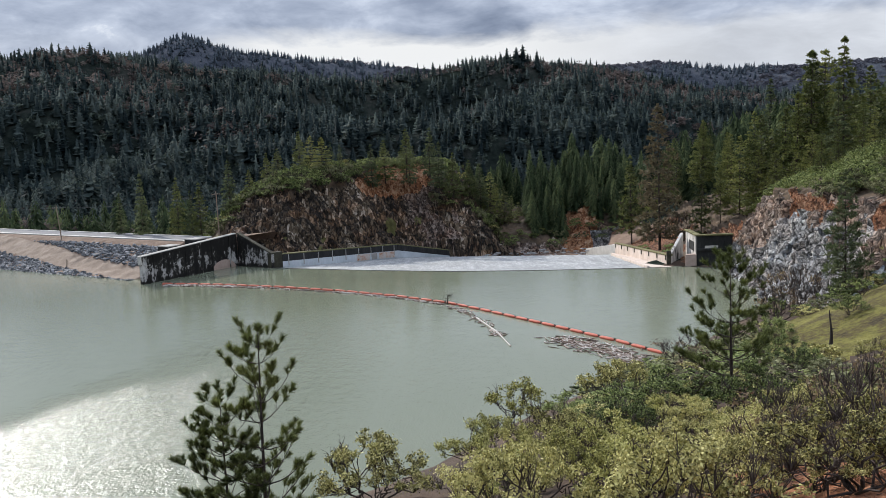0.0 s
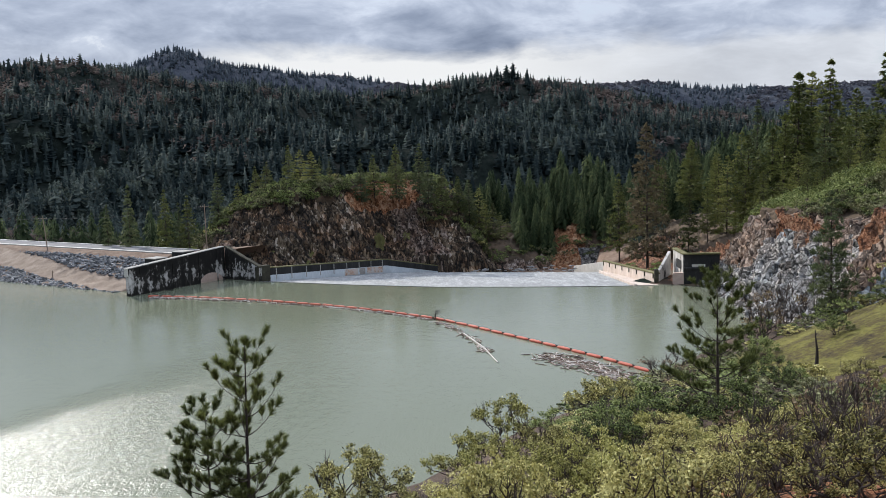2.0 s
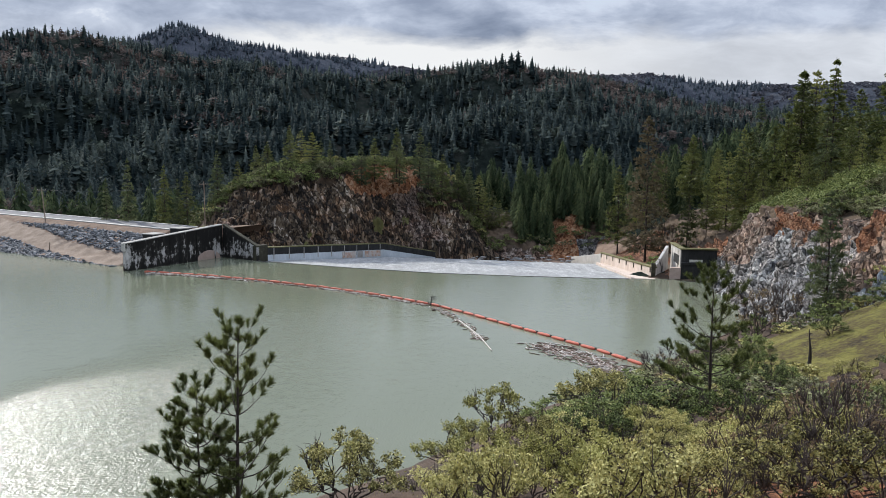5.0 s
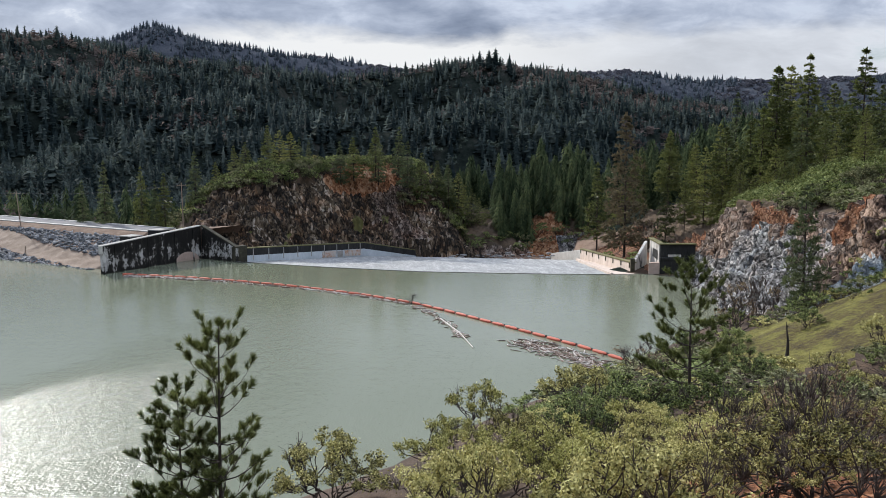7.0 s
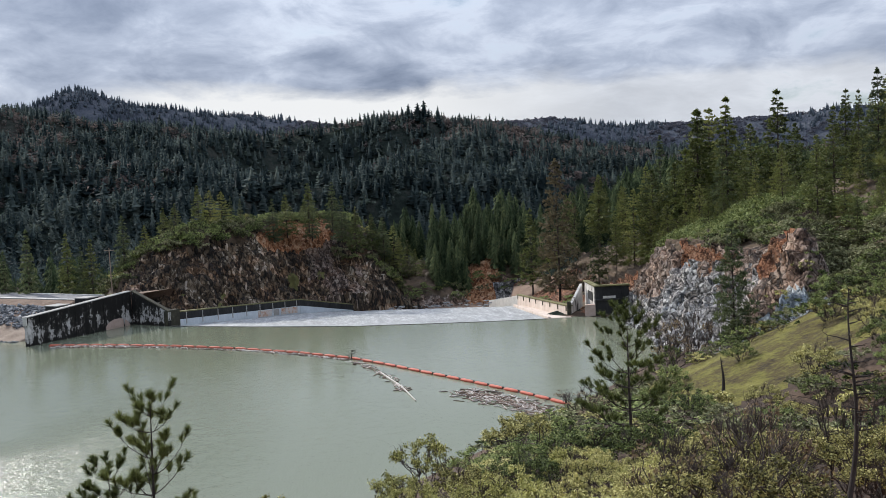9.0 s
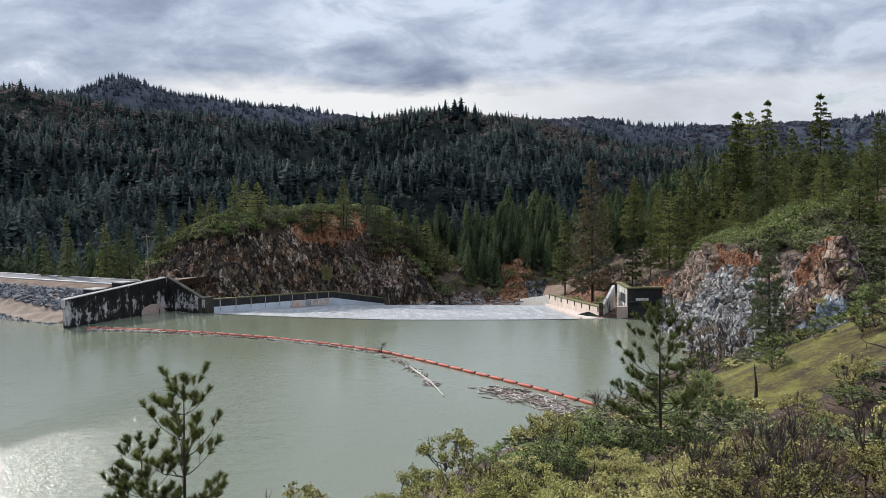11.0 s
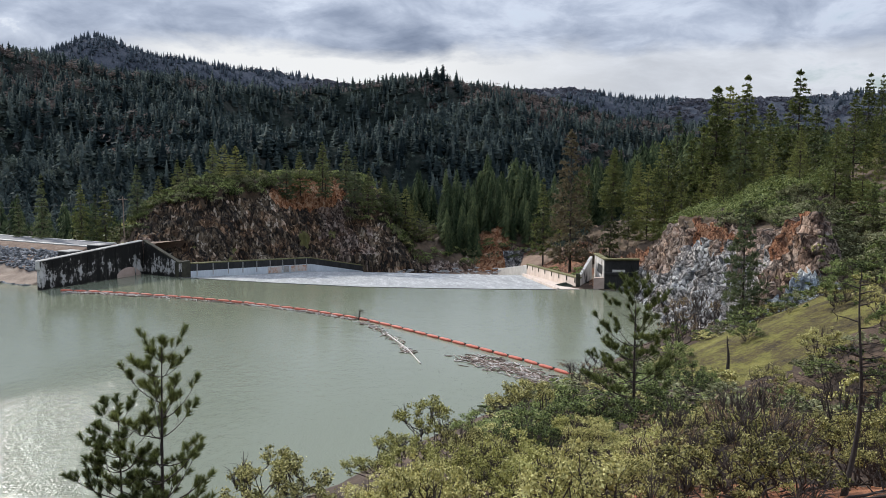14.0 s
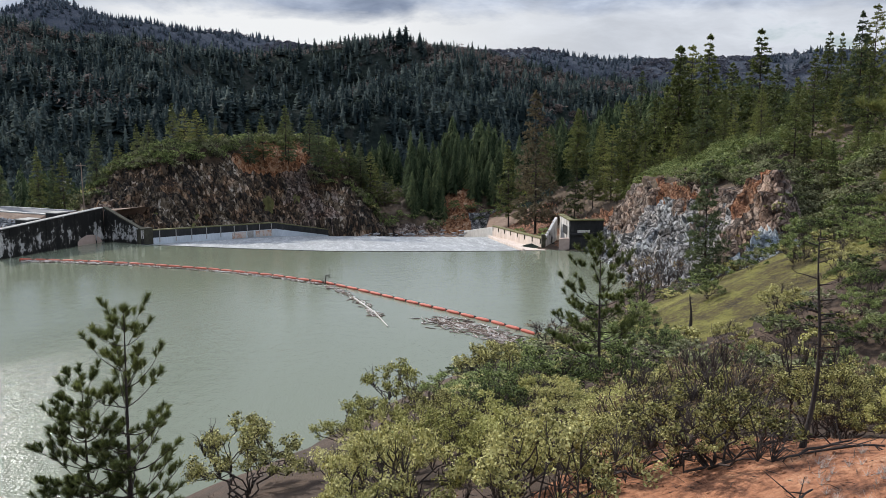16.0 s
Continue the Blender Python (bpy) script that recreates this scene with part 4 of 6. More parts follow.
def build_gorge():
    x, y = np.meshgrid(np.arange(4.5, 75.5, 0.55), np.arange(258.5, 344.5, 0.6), indexing="ij")
    z = gorge_height(x, y)
    edge = np.minimum.reduce([smoothstep(x, 4, 12), 1 - smoothstep(x, 66, 76), 1 - smoothstep(y, 325, 345)])
    d = y - gorge_foot(x)
    p = roughen(x, y, z - 8 * (1 - edge), smoothstep(d, -4, 0) * (1 - smoothstep(d, 40, 50)), 0.75, 0.3, (0.7, 0.7, 0.6))
    f = grid_faces(*x.shape)
    ob = new("gorge_bank", mesh_from("gorge_bank", p, f, M_BROWN_ROCK))
    c = p[f].mean(1)
    cd = c[:, 1] - gorge_foot(c[:, 0])
    jit = vnoise(c, 0.13, 4) * 8
    kind = np.zeros(len(f), dtype=np.int32)
    kind[cd + jit > 14] = 1
    kind[(c[:, 0] > 40 + jit * 0.5) & (c[:, 0] < 55 + jit * 0.6) & (cd < 34 + jit) & (cd > 3)] = 2
    kind[(c[:, 0] > 51 + jit * 0.4) & (c[:, 0] < 60 + jit * 0.5) & (cd < 14)] = 3
    for m in (M_BRUSH_SOIL, M_SCAR, M_ROCK):
        ob.data.materials.append(m)
    ob.data.polygons.foreach_set("material_index", kind)
    tagged(ob, "brown rocky stream bank with a rust-red landslide", "bank", kind="structure")


build_gorge()


def build_splash():
    rs = np.random.RandomState(77)
    v, f, base = [], [], 0
    for i in range(60):
        t, q = rock_template(i % 8)
        x = rs.uniform(12, 46)
        v.append(t * rs.uniform(0.3, 1.1) * (1.2, 0.8, 0.8) + (x, 262 + rs.uniform(-4, 3), -7.2 + rs.uniform(-0.4, 1.2)))
        f.append(q + base)
        base += len(t)
    ob = new("splash_water", mesh_from("splash_water", np.vstack(v), np.vstack(f), M_FOAM, True))
    tagged(ob, "broken white water at the foot of the chute", "water", kind="stuff")


build_splash()


# ---- trees ----
def conifer_template(seed, boughs=24, wide=0.15):
    """A conifer: a slim core and drooping, kite-shaped boughs in uneven tiers all round it."""
    rs = np.random.RandomState(seed)
    wide *= rs.uniform(0.75, 1.3)
    full = rs.uniform(0.5, 0.8)
    fine = 1.0 if boughs < 30 else (30 / boughs) ** 0.5
    v, f = [np.array((rs.normal(0, 0.006), rs.normal(0, 0.006), 0.985))], []
    for j in range(5):
        a = 2 * math.pi * (j + rs.uniform(-0.3, 0.3)) / 5
        v.append(np.array((wide * (0.62 if boughs < 30 else 0.36) * math.cos(a), wide * (0.62 if boughs < 30 else 0.36) * math.sin(a), 0.04)))
    f += [(0, 1 + j, 1 + (j + 1) % 5) for j in range(5)]
    for i in range(boughs):
        t = ((i + rs.uniform(0, 1)) / boughs) ** 1.15
        z = 0.06 + 0.90 * t
        a = i * 2.4 + rs.uniform(-0.6, 0.6)
        r = (wide * (1 - t) ** full + 0.012) * rs.uniform(0.72, 1.18)
        o, n = np.array((math.cos(a), math.sin(a), 0)), np.array((-math.sin(a), math.cos(a), 0))
        c = np.array((0, 0, z))
        half = (0.46 * r + 0.005) * rs.uniform(0.7, 1.3) * fine * (1.3 if boughs < 24 else 1.0)
        up = (0.04 + 0.22 * r) * rs.uniform(0.6, 1.2) * (0.4 + 0.6 * fine)
        b = len(v)
        root = o * r * (0.1 if boughs < 60 else rs.uniform(0.2, 0.6))
        drop = np.array((0, 0, 0.01 + 0.18 * r))
        if boughs < 30:
            v += [c + root + (0, 0, up), c + o * r * 0.6 + n * half, c + o * r * 0.65 - n * half - (0, 0, 0.012), c + o * r - drop]
            f += [(b, b + 1, b + 2), (b + 1, b + 3, b + 2)]
        else:
            v += [c + root + (0, 0, up), c + o * r * 0.7 + n * half, c + o * r * 1.02 + n * half * 0.55 - drop, c + o * r - n * half * 0.45 - drop, c + o * r * 0.7 - n * half - (0, 0, 0.01)]
            f += [(b, b + 1, b + 2), (b, b + 2, b + 3), (b, b + 3, b + 4)]
    return np.array(v), np.array(f)


def puff_template(seed, n=44, size=0.066):
    rs = np.random.RandomState(seed)
    v, f = [], []
    lobes = rs.normal(0, 0.13, (6, 3)) * (1, 1, 0.7) + (0, 0, 0.6)
    for i in range(n):
        d = rs.normal(size=3)
        d /= np.linalg.norm(d)
        c = lobes[i % 6] + d * 0.17 * rs.uniform(0.7, 1.0)
        b = len(v)
        for _ in range(3):
            v.append(c + rs.normal(0, size, 3))
        f.append((b, b + 1, b + 2))
    return np.array(v), np.array(f)


def scatter(name, templates, pos, height, material, label, seed, width=1.0):
    rs = np.random.RandomState(seed)
    vs, fs, tones, base = [], [], [], 0
    which = rs.randint(0, len(templates), len(pos))
    for k, (tv, tf) in enumerate(templates):
        m = which == k
        if not m.any():
            continue
        a = rs.uniform(0, 2 * math.pi, m.sum())
        h = height[m]
        w = h * width * rs.uniform(0.8, 1.25, m.sum())
        c, s = np.cos(a)[:, None], np.sin(a)[:, None]
        x = (tv[None, :, 0] * c - tv[None, :, 1] * s) * w[:, None] + pos[m, 0:1]
        y = (tv[None, :, 0] * s + tv[None, :, 1] * c) * w[:, None] + pos[m, 1:2]
        z = tv[None, :, 2] * h[:, None] + pos[m, 2:3]
        vs.append(np.stack([x, y, z], -1).reshape(-1, 3))
        n = m.sum()
        tones.append(np.repeat(rs.rand(n), len(tv)))
        fs.append((tf[None] + (np.arange(n) * len(tv))[:, None, None] + base).reshape(-1, 3))
        base += n * len(tv)
    me = mesh_from(name, np.vstack(vs), np.vstack(fs), material)
    me.attributes.new("tone", "FLOAT", "POINT").data.foreach_set("value", np.concatenate(tones).astype(np.float32))
    return tagged(new(name, me), label, "woods", kind="stuff")


def far_woods():
    rs = np.random.RandomState(11)
    n = 30000
    az = np.radians(rs.uniform(-42, 46, n))
    r = 335 + 1160 * rs.uniform(0, 1, n) ** 1.15
    near = 1300
    az[:near], r[:near] = np.radians(rs.uniform(-4, 34, near)), rs.uniform(262, 345, near)
    x, y = r * np.sin(az), r * np.cos(az)
    way = np.degrees(np.arctan2(x, y))
    keep = ~((way > 9.0) & (way < 12.0) & (r < 296)) & ~((gorge_height(x, y) > -50) & gorge_clear(x, y)) & ~((r < 345) & (x < 30) & (y < 330)) & ~((x > 50) & (x < 150) & (y < 262))
    x, y, r = x[keep], y[keep], r[keep]
    n = len(x)
    p = np.stack([x, y, np.maximum(land(x, y), gorge_height(x, y))], -1)
    flat = np.stack([x, y, 0 * x], -1)
    patch = vnoise(flat, 0.0055, 4) + rs.normal(0, 0.10, n) + smoothstep(r, 800, 1450) * 0.12
    oak = (patch > 0.13) & (r > 345) & (rs.rand(n) < 0.72)
    green = (patch < 0.05) & (rs.rand(n) < 0.16) & (r > 345)
    fir = ~oak & ~green
    h = rs.uniform(9, 20, n) * (1 + 0.3 * (rs.rand(n) < 0.12))
    h = np.where(r < 345, h * 0.85, h)
    close = fir & (r < 430)
    scatter("gorge_conifers", [conifer_template(i + 70, 300, 0.165) for i in range(12)], p[close & (r < 345)] - (0, 0, 1.0), h[close & (r < 345)], M_FIR_NEAR, "green conifers on the slopes of the gorge", 18)
    close &= r >= 345
    scatter("nearest_conifers", [conifer_template(i + 50, 110, 0.19) for i in range(12)], p[close] - (0, 0, 1.0), h[close], M_FIR_NEAR, "dark green conifer woods below the dam", 8)
    fir = fir & (r >= 430)
    close = fir & (r < 640)
    scatter("near_conifers", [conifer_template(i, 54, 0.205) for i in range(12)], p[close] - (0, 0, 1.0), h[close], M_FIR_HAZED, "dark green conifer woods across the valley", 1, 1.2)
    fir = fir & ~close
    scatter("far_conifers", [conifer_template(i, 20, 0.21) for i in range(12)], p[fir] - (0, 0, 1.0), h[fir], M_FIR_HAZED, "dark green conifer woods on the far hills", 6, 1.3)
    close = oak & (r < 620)
    scatter("valley_bare_oaks", [puff_template(i + 60, 260, 0.026) for i in range(6)], p[close] - (0, 0, 3.5), h[close] * 0.75, M_OAKBARE, "grey-brown leafless oaks across the valley", 12, 1.4)
    oak &= ~close
    scatter("far_bare_oaks", [puff_template(i) for i in range(6)], p[oak] - (0, 0, 3.5), h[oak] * 0.75, M_OAKBARE, "grey-brown leafless oak woods on the hills", 2, 1.6)
    close = green & (r < 620)
    scatter("valley_live_oaks", [puff_template(i + 40, 260, 0.028) for i in range(6)], p[close] - (0, 0, 3.0), h[close] * 0.75, M_OAKGREEN, "grey-green live oaks across the valley", 14, 1.15)
    green &= ~close
    scatter("far_live_oaks", [puff_template(i + 9) for i in range(6)], p[green] - (0, 0, 3.0), h[green] * 0.75, M_OAKGREEN, "grey-green live oaks among the conifers", 4, 1.15)
    n = 9500
    az = np.radians(rs.uniform(-42, 46, n))
    r = rs.uniform(1800, 2540, n)
    x, y = r * np.sin(az), r * np.cos(az)
    p = np.stack([x, y, land(x, y) - 1], -1)
    oak = vnoise(np.stack([x, y, 0 * x], -1), 0.004, 3) > 0.05
    scatter("ridge_conifers", [conifer_template(i + 20, 12, 0.20) for i in range(6)], p[~oak], rs.uniform(11, 23, (~oak).sum()), M_FIR_RIDGE_HAZE, "conifers along the distant ridge line", 3, 1.3)
    scatter("ridge_bare_oaks", [puff_template(i + 30, 14, 0.15) for i in range(4)], p[oak] - (0, 0, 3), rs.uniform(10, 16, oak.sum()), M_OAK_RIDGE_HAZE, "leafless oaks near the distant ridge line", 5, 1.5)


def ground_at(x, y):
    return float(land(np.array([x]), np.array([y]))[0])


class Soup:
    """Collects vertices and faces for one mesh."""

    def __init__(self):
        self.v, self.f, self.n = [], [], 0

    def add(self, v, f):
        self.v.append(np.asarray(v, dtype=float))
        self.f.append(np.asarray(f, dtype=int) + self.n)
        self.n += len(v)

    def tube(self, pts, radii, k=5):
        pts = np.asarray(pts, dtype=float)
        d = np.gradient(pts, axis=0)
        d /= np.linalg.norm(d, axis=1, keepdims=True) + 1e-9
        ref = np.where(np.abs(d[:, 2:3]) > 0.9, np.array([[1.0, 0, 0]]), np.array([[0, 0, 1.0]]))
        a = np.cross(d, ref)
        a /= np.linalg.norm(a, axis=1, keepdims=True) + 1e-9
        b = np.cross(d, a)
        ang = np.arange(k) * 2 * math.pi / k
        ring = pts[:, None] + np.asarray(radii)[:, None, None] * (a[:, None] * np.cos(ang)[None, :, None] + b[:, None] * np.sin(ang)[None, :, None])
        m = len(pts)
        i = np.arange(m * k).reshape(m, k)
        j = np.roll(i, -1, axis=1)
        q = np.stack([i[:-1], j[:-1], j[1:], i[1:]], -1).reshape(-1, 4)
        t = np.vstack([q[:, [0, 1, 2]], q[:, [0, 2, 3]]])
        self.add(ring.reshape(-1, 3), t)

    def blades(self, root, way, count, length, width, spread, rs):
        """Thin triangles that fan out round a direction: needles of a tuft."""
        d = np.asarray(way)[None] + rs.normal(0, spread, (count, 3))
        d /= np.linalg.norm(d, axis=1, keepdims=True)
        side = np.cross(d, rs.normal(size=(count, 3)))
        side /= np.linalg.norm(side, axis=1, keepdims=True) + 1e-9
        ln = length * rs.uniform(0.7, 1.15, (count, 1))
        base = np.asarray(root)[None] + d * 0.04 * ln
        v = np.stack([base - side * width, base + side * width, base + d * ln], 1).reshape(-1, 3)
        self.add(v, np.arange(count * 3).reshape(-1, 3))

    def brush(self, a, b, count, length, width, rs):
        """Needles standing out all along a shoot from a to b and fanning at its tip."""
        a, b = np.asarray(a), np.asarray(b)
        axis = (b - a) / (np.linalg.norm(b - a) + 1e-9)
        t = rs.uniform(0, 1, (count, 1)) ** 0.7
        d = rs.normal(0, 1, (count, 3))
        d -= (d @ axis)[:, None] * axis
        d /= np.linalg.norm(d, axis=1, keepdims=True) + 1e-9
        d = d * rs.uniform(0.45, 1.0, (count, 1)) + axis * (0.45 + 0.5 * t) + (0, 0, 0.12)
        d /= np.linalg.norm(d, axis=1, keepdims=True)
        side = np.cross(d, rs.normal(size=(count, 3)))
        side /= np.linalg.norm(side, axis=1, keepdims=True) + 1e-9
        ln = length * rs.uniform(0.7, 1.15, (count, 1))
        base = a + (b - a) * t
        v = np.stack([base - side * width, base + side * width, base + d * ln], 1).reshape(-1, 3)
        self.add(v, np.arange(count * 3).reshape(-1, 3))

    def leaves(self, centre, count, spread, size, rs, up=0.5):
        c = np.asarray(centre)[None] + rs.normal(0, 1, (count, 3)) * spread
        nrm = rs.normal(0, 1, (count, 3)) + (0, 0, up)
        nrm /= np.linalg.norm(nrm, axis=1, keepdims=True)
        a = np.cross(nrm, rs.normal(size=(count, 3)))
        a /= np.linalg.norm(a, axis=1, keepdims=True) + 1e-9
        b = np.cross(nrm, a)
        sz = size * rs.uniform(0.7, 1.3, (count, 1))
        v = np.stack([c - a * sz, c - b * sz * 0.55 + nrm * sz * 0.15, c + a * sz, c + b * sz * 0.55 + nrm * sz * 0.15], 1).reshape(-1, 3)
        i = np.arange(count)[:, None] * 4
        self.add(v, np.vstack([i + [0, 1, 2], i + [0, 2, 3]]))

    def mesh(self, name, material, smooth=False):
        return mesh_from(name, np.vstack(self.v), np.vstack(self.f), material, smooth)


def make_pine(name, seed, height, width, start, whorls, per, tufts, needles, length, blade, trunk_r, material, lift=0.55, spread=0.55, full=0.75, lean=0.0, droop=0.0):
    """A pine: trunk, limbs in whorls that turn up at their ends, needle tufts along and at the tips."""
    rs = np.random.RandomState(seed)
    tree = new(name)
    wood, limbs, green = Soup(), Soup(), Soup()
    tz = np.linspace(0, 1, 12)
    bend = np.stack([np.sin(tz * 3 + seed) * 0.006 * height + lean * tz * height, np.cos(tz * 2.3 + seed) * 0.006 * height, tz * height], -1)
    wood.tube(bend, trunk_r * (1 - tz * 0.93), 8)

    def axis(t):
        return np.array([np.interp(t, tz, bend[:, k]) for k in range(3)])

    for w in range(whorls):
        t = start + (0.985 - start) * (w + rs.uniform(-0.35, 0.35)) / (whorls - 1)
        t0 = t = min(max(t, 0.05), 0.985)
        u = (t - start) / (1 - start)
        reach = width * ((1 - u) ** full) * (0.55 + 0.45 * min(1, u * 5 + 0.3)) + 0.008 * height
        a0 = rs.uniform(0, 6.3)
        for b in range(per):
            if rs.rand() < 0.12:
                continue
            a = a0 + 2 * math.pi * b / per + rs.normal(0, 0.3)
            t = min(max(t0 + rs.normal(0, 0.35) * (0.985 - start) / whorls, 0.05), 0.98)
            u = max((t - start) / (1 - start), 0)
            ln = reach * rs.uniform(0.55, 1.15)
            out = np.array([math.cos(a), math.sin(a), 0])
            p0 = axis(t)
            q = np.linspace(0, 1, 6)
            rise = lift * (0.35 + 0.65 * u) * ln
            pts = p0 + out * (q[:, None] * ln) + np.stack([0 * q, 0 * q, rise * q ** 1.6 - droop * ln * q * (1 - u)], -1)
            r0 = trunk_r * (1 - 0.9 * t) * 0.38 + 0.0004 * height
            limbs.tube(pts[[0, 3, 5]], r0 * (1 - 0.8 * q[[0, 3, 5]]), 3)
            tip = pts[-1] - pts[-2]
            tip /= np.linalg.norm(tip)
            size = length * (1.1 - 0.75 * u)
            n = max(2, int(round(tufts * (0.5 + 0.6 * ln / (width + 1e-6)))))
            for k in range(n):
                f = 1.0 if k == 0 else rs.uniform(0.3, 0.97)
                c = np.array([np.interp(f, q, pts[:, m]) for m in range(3)])
                if k:
                    sidew = np.cross(tip, (0, 0, 1)) * rs.choice((-1, 1)) * rs.uniform(0.3, 1) + (0, 0, rs.uniform(0.1, 0.6)) + tip * 0.5
                    sidew /= np.linalg.norm(sidew)
                    e = c + sidew * ln * rs.uniform(0.10, 0.30) * (1.2 - f * 0.6)
                    green.blades(e, sidew, needles, size, blade, spread, rs)
                else:
                    green.blades(c, tip, needles, size, blade, spread, rs)
    green.blades(axis(0.985), (0, 0, 1), needles * 2, length * 0.6, blade, spread * 0.6, rs)
    part("trunk", wood.mesh("trunk", M_BARK, True), parent=tree)
    part("branchwood", limbs.mesh("branchwood", M_BARK), parent=tree)["kind"] = "stuff"
    part("crown", green.mesh("crown", material), parent=tree)["kind"] = "stuff"
    return tree


def make_young_pine(name, seed, height, width, start, whorls, per, needles, length, blade, trunk_r, material, lift=0.9, full=0.8, shoots=4):
    """A young open pine: limbs in whorls sweeping upwards, bare near the trunk, with bottlebrush shoots towards their ends."""
    rs = np.random.RandomState(seed)
    tree = new(name)
    wood, green = Soup(), Soup()
    tz = np.linspace(0, 1, 14)
    bend = np.stack([np.sin(tz * 3 + seed) * 0.008 * height, np.cos(tz * 2.3 + seed) * 0.008 * height, tz * height], -1)
    wood.tube(bend, trunk_r * (1 - tz * 0.9), 8)
    limbs = []

    def axis(t):
        return np.array([np.interp(t, tz, bend[:, k]) for k in range(3)])

    def shoot(limb, root, way, ln, r):
        way = way / np.linalg.norm(way)
        end = root + way * ln
        limb.tube(np.stack([root, (root + end) / 2 - (0, 0, 0.04 * ln), end]), [r, r * 0.8, r * 0.6], 3)
        green.brush(root + (end - root) * max(0.0, 1 - 0.8 * length / ln), end + way * 0.03, needles, length, blade, rs)

    for w in range(whorls):
        t0 = start + (0.965 - start) * (w + rs.uniform(-0.25, 0.25)) / (whorls - 1)
        t0 = min(max(t0, 0.04), 0.965)
        u = max((t0 - start) / (1 - start), 0)
        reach = width * ((1 - u) ** full) * (0.6 + 0.4 * min(1, u * 5 + 0.3)) + 0.045 * height
        a0 = rs.uniform(0, 6.3)
        for b in range(per):
            if rs.rand() < 0.16:
                continue
            limb = Soup()
            limbs.append(limb)
            a = a0 + 2 * math.pi * b / per + rs.normal(0, 0.25)
            ln = reach * rs.uniform(0.6, 1.15)
            out = np.array([math.cos(a), math.sin(a), 0])
            q = np.linspace(0, 1, 7)
            rise = lift * (0.35 + 0.75 * u) * ln * rs.uniform(0.55, 1.35)
            pts = axis(t0) + out * (q[:, None] * ln) + np.stack([0 * q, 0 * q, rise * q ** 1.7], -1) + rs.normal(0, 0.02, (7, 3)) * ln * q[:, None]
            r0 = trunk_r * (1 - 0.85 * t0) * 0.36 + 0.004
            limb.tube(pts, r0 * (1 - 0.7 * q), 5)
            tip = pts[-1] - pts[-2]
            tip /= np.linalg.norm(tip)
            shoot(limb, pts[-1], tip + (0, 0, 0.45), 0.16 + 0.06 * rs.rand(), r0 * 0.3)
            n = max(1, int(round(shoots * ln / (width + 1e-6) * rs.uniform(0.7, 1.4))))
            for k in range(n):
                f = rs.uniform(0.42, 0.96)
                c = np.array([np.interp(f, q, pts[:, m]) for m in range(3)])
                side = np.cross(tip, (0, 0, 1)) * rs.choice((-1, 1)) * rs.uniform(0.4, 1.0) + np.array((0, 0, rs.uniform(0.25, 0.9))) + tip * 0.7
                shoot(limb, c, side, (0.16 + 0.30 * ln * (1.1 - f)) * rs.uniform(0.8, 1.25), r0 * 0.3)
    top = Soup()
    limbs.append(top)
    shoot(top, axis(0.97), np.array((0, 0, 1.0)), 0.035 * height + 0.12, trunk_r * 0.12)
    part("trunk", wood.mesh("trunk", M_BARK, True), parent=tree)
    for limb in limbs:
        part("branch", limb.mesh("branch", M_BARK), parent=tree)
    part("crown", green.mesh("crown", material), parent=tree)["kind"] = "stuff"
    return tree


def placed(ob, x, y, z, height=1.0, turn=0.0, wide=None):
    w = wide or height
    return copy_thing(ob, Matrix.Translation((x, y, z)) @ Matrix.Rotation(turn, 4, "Z") @ Matrix.Diagonal((w, w, height, 1)))


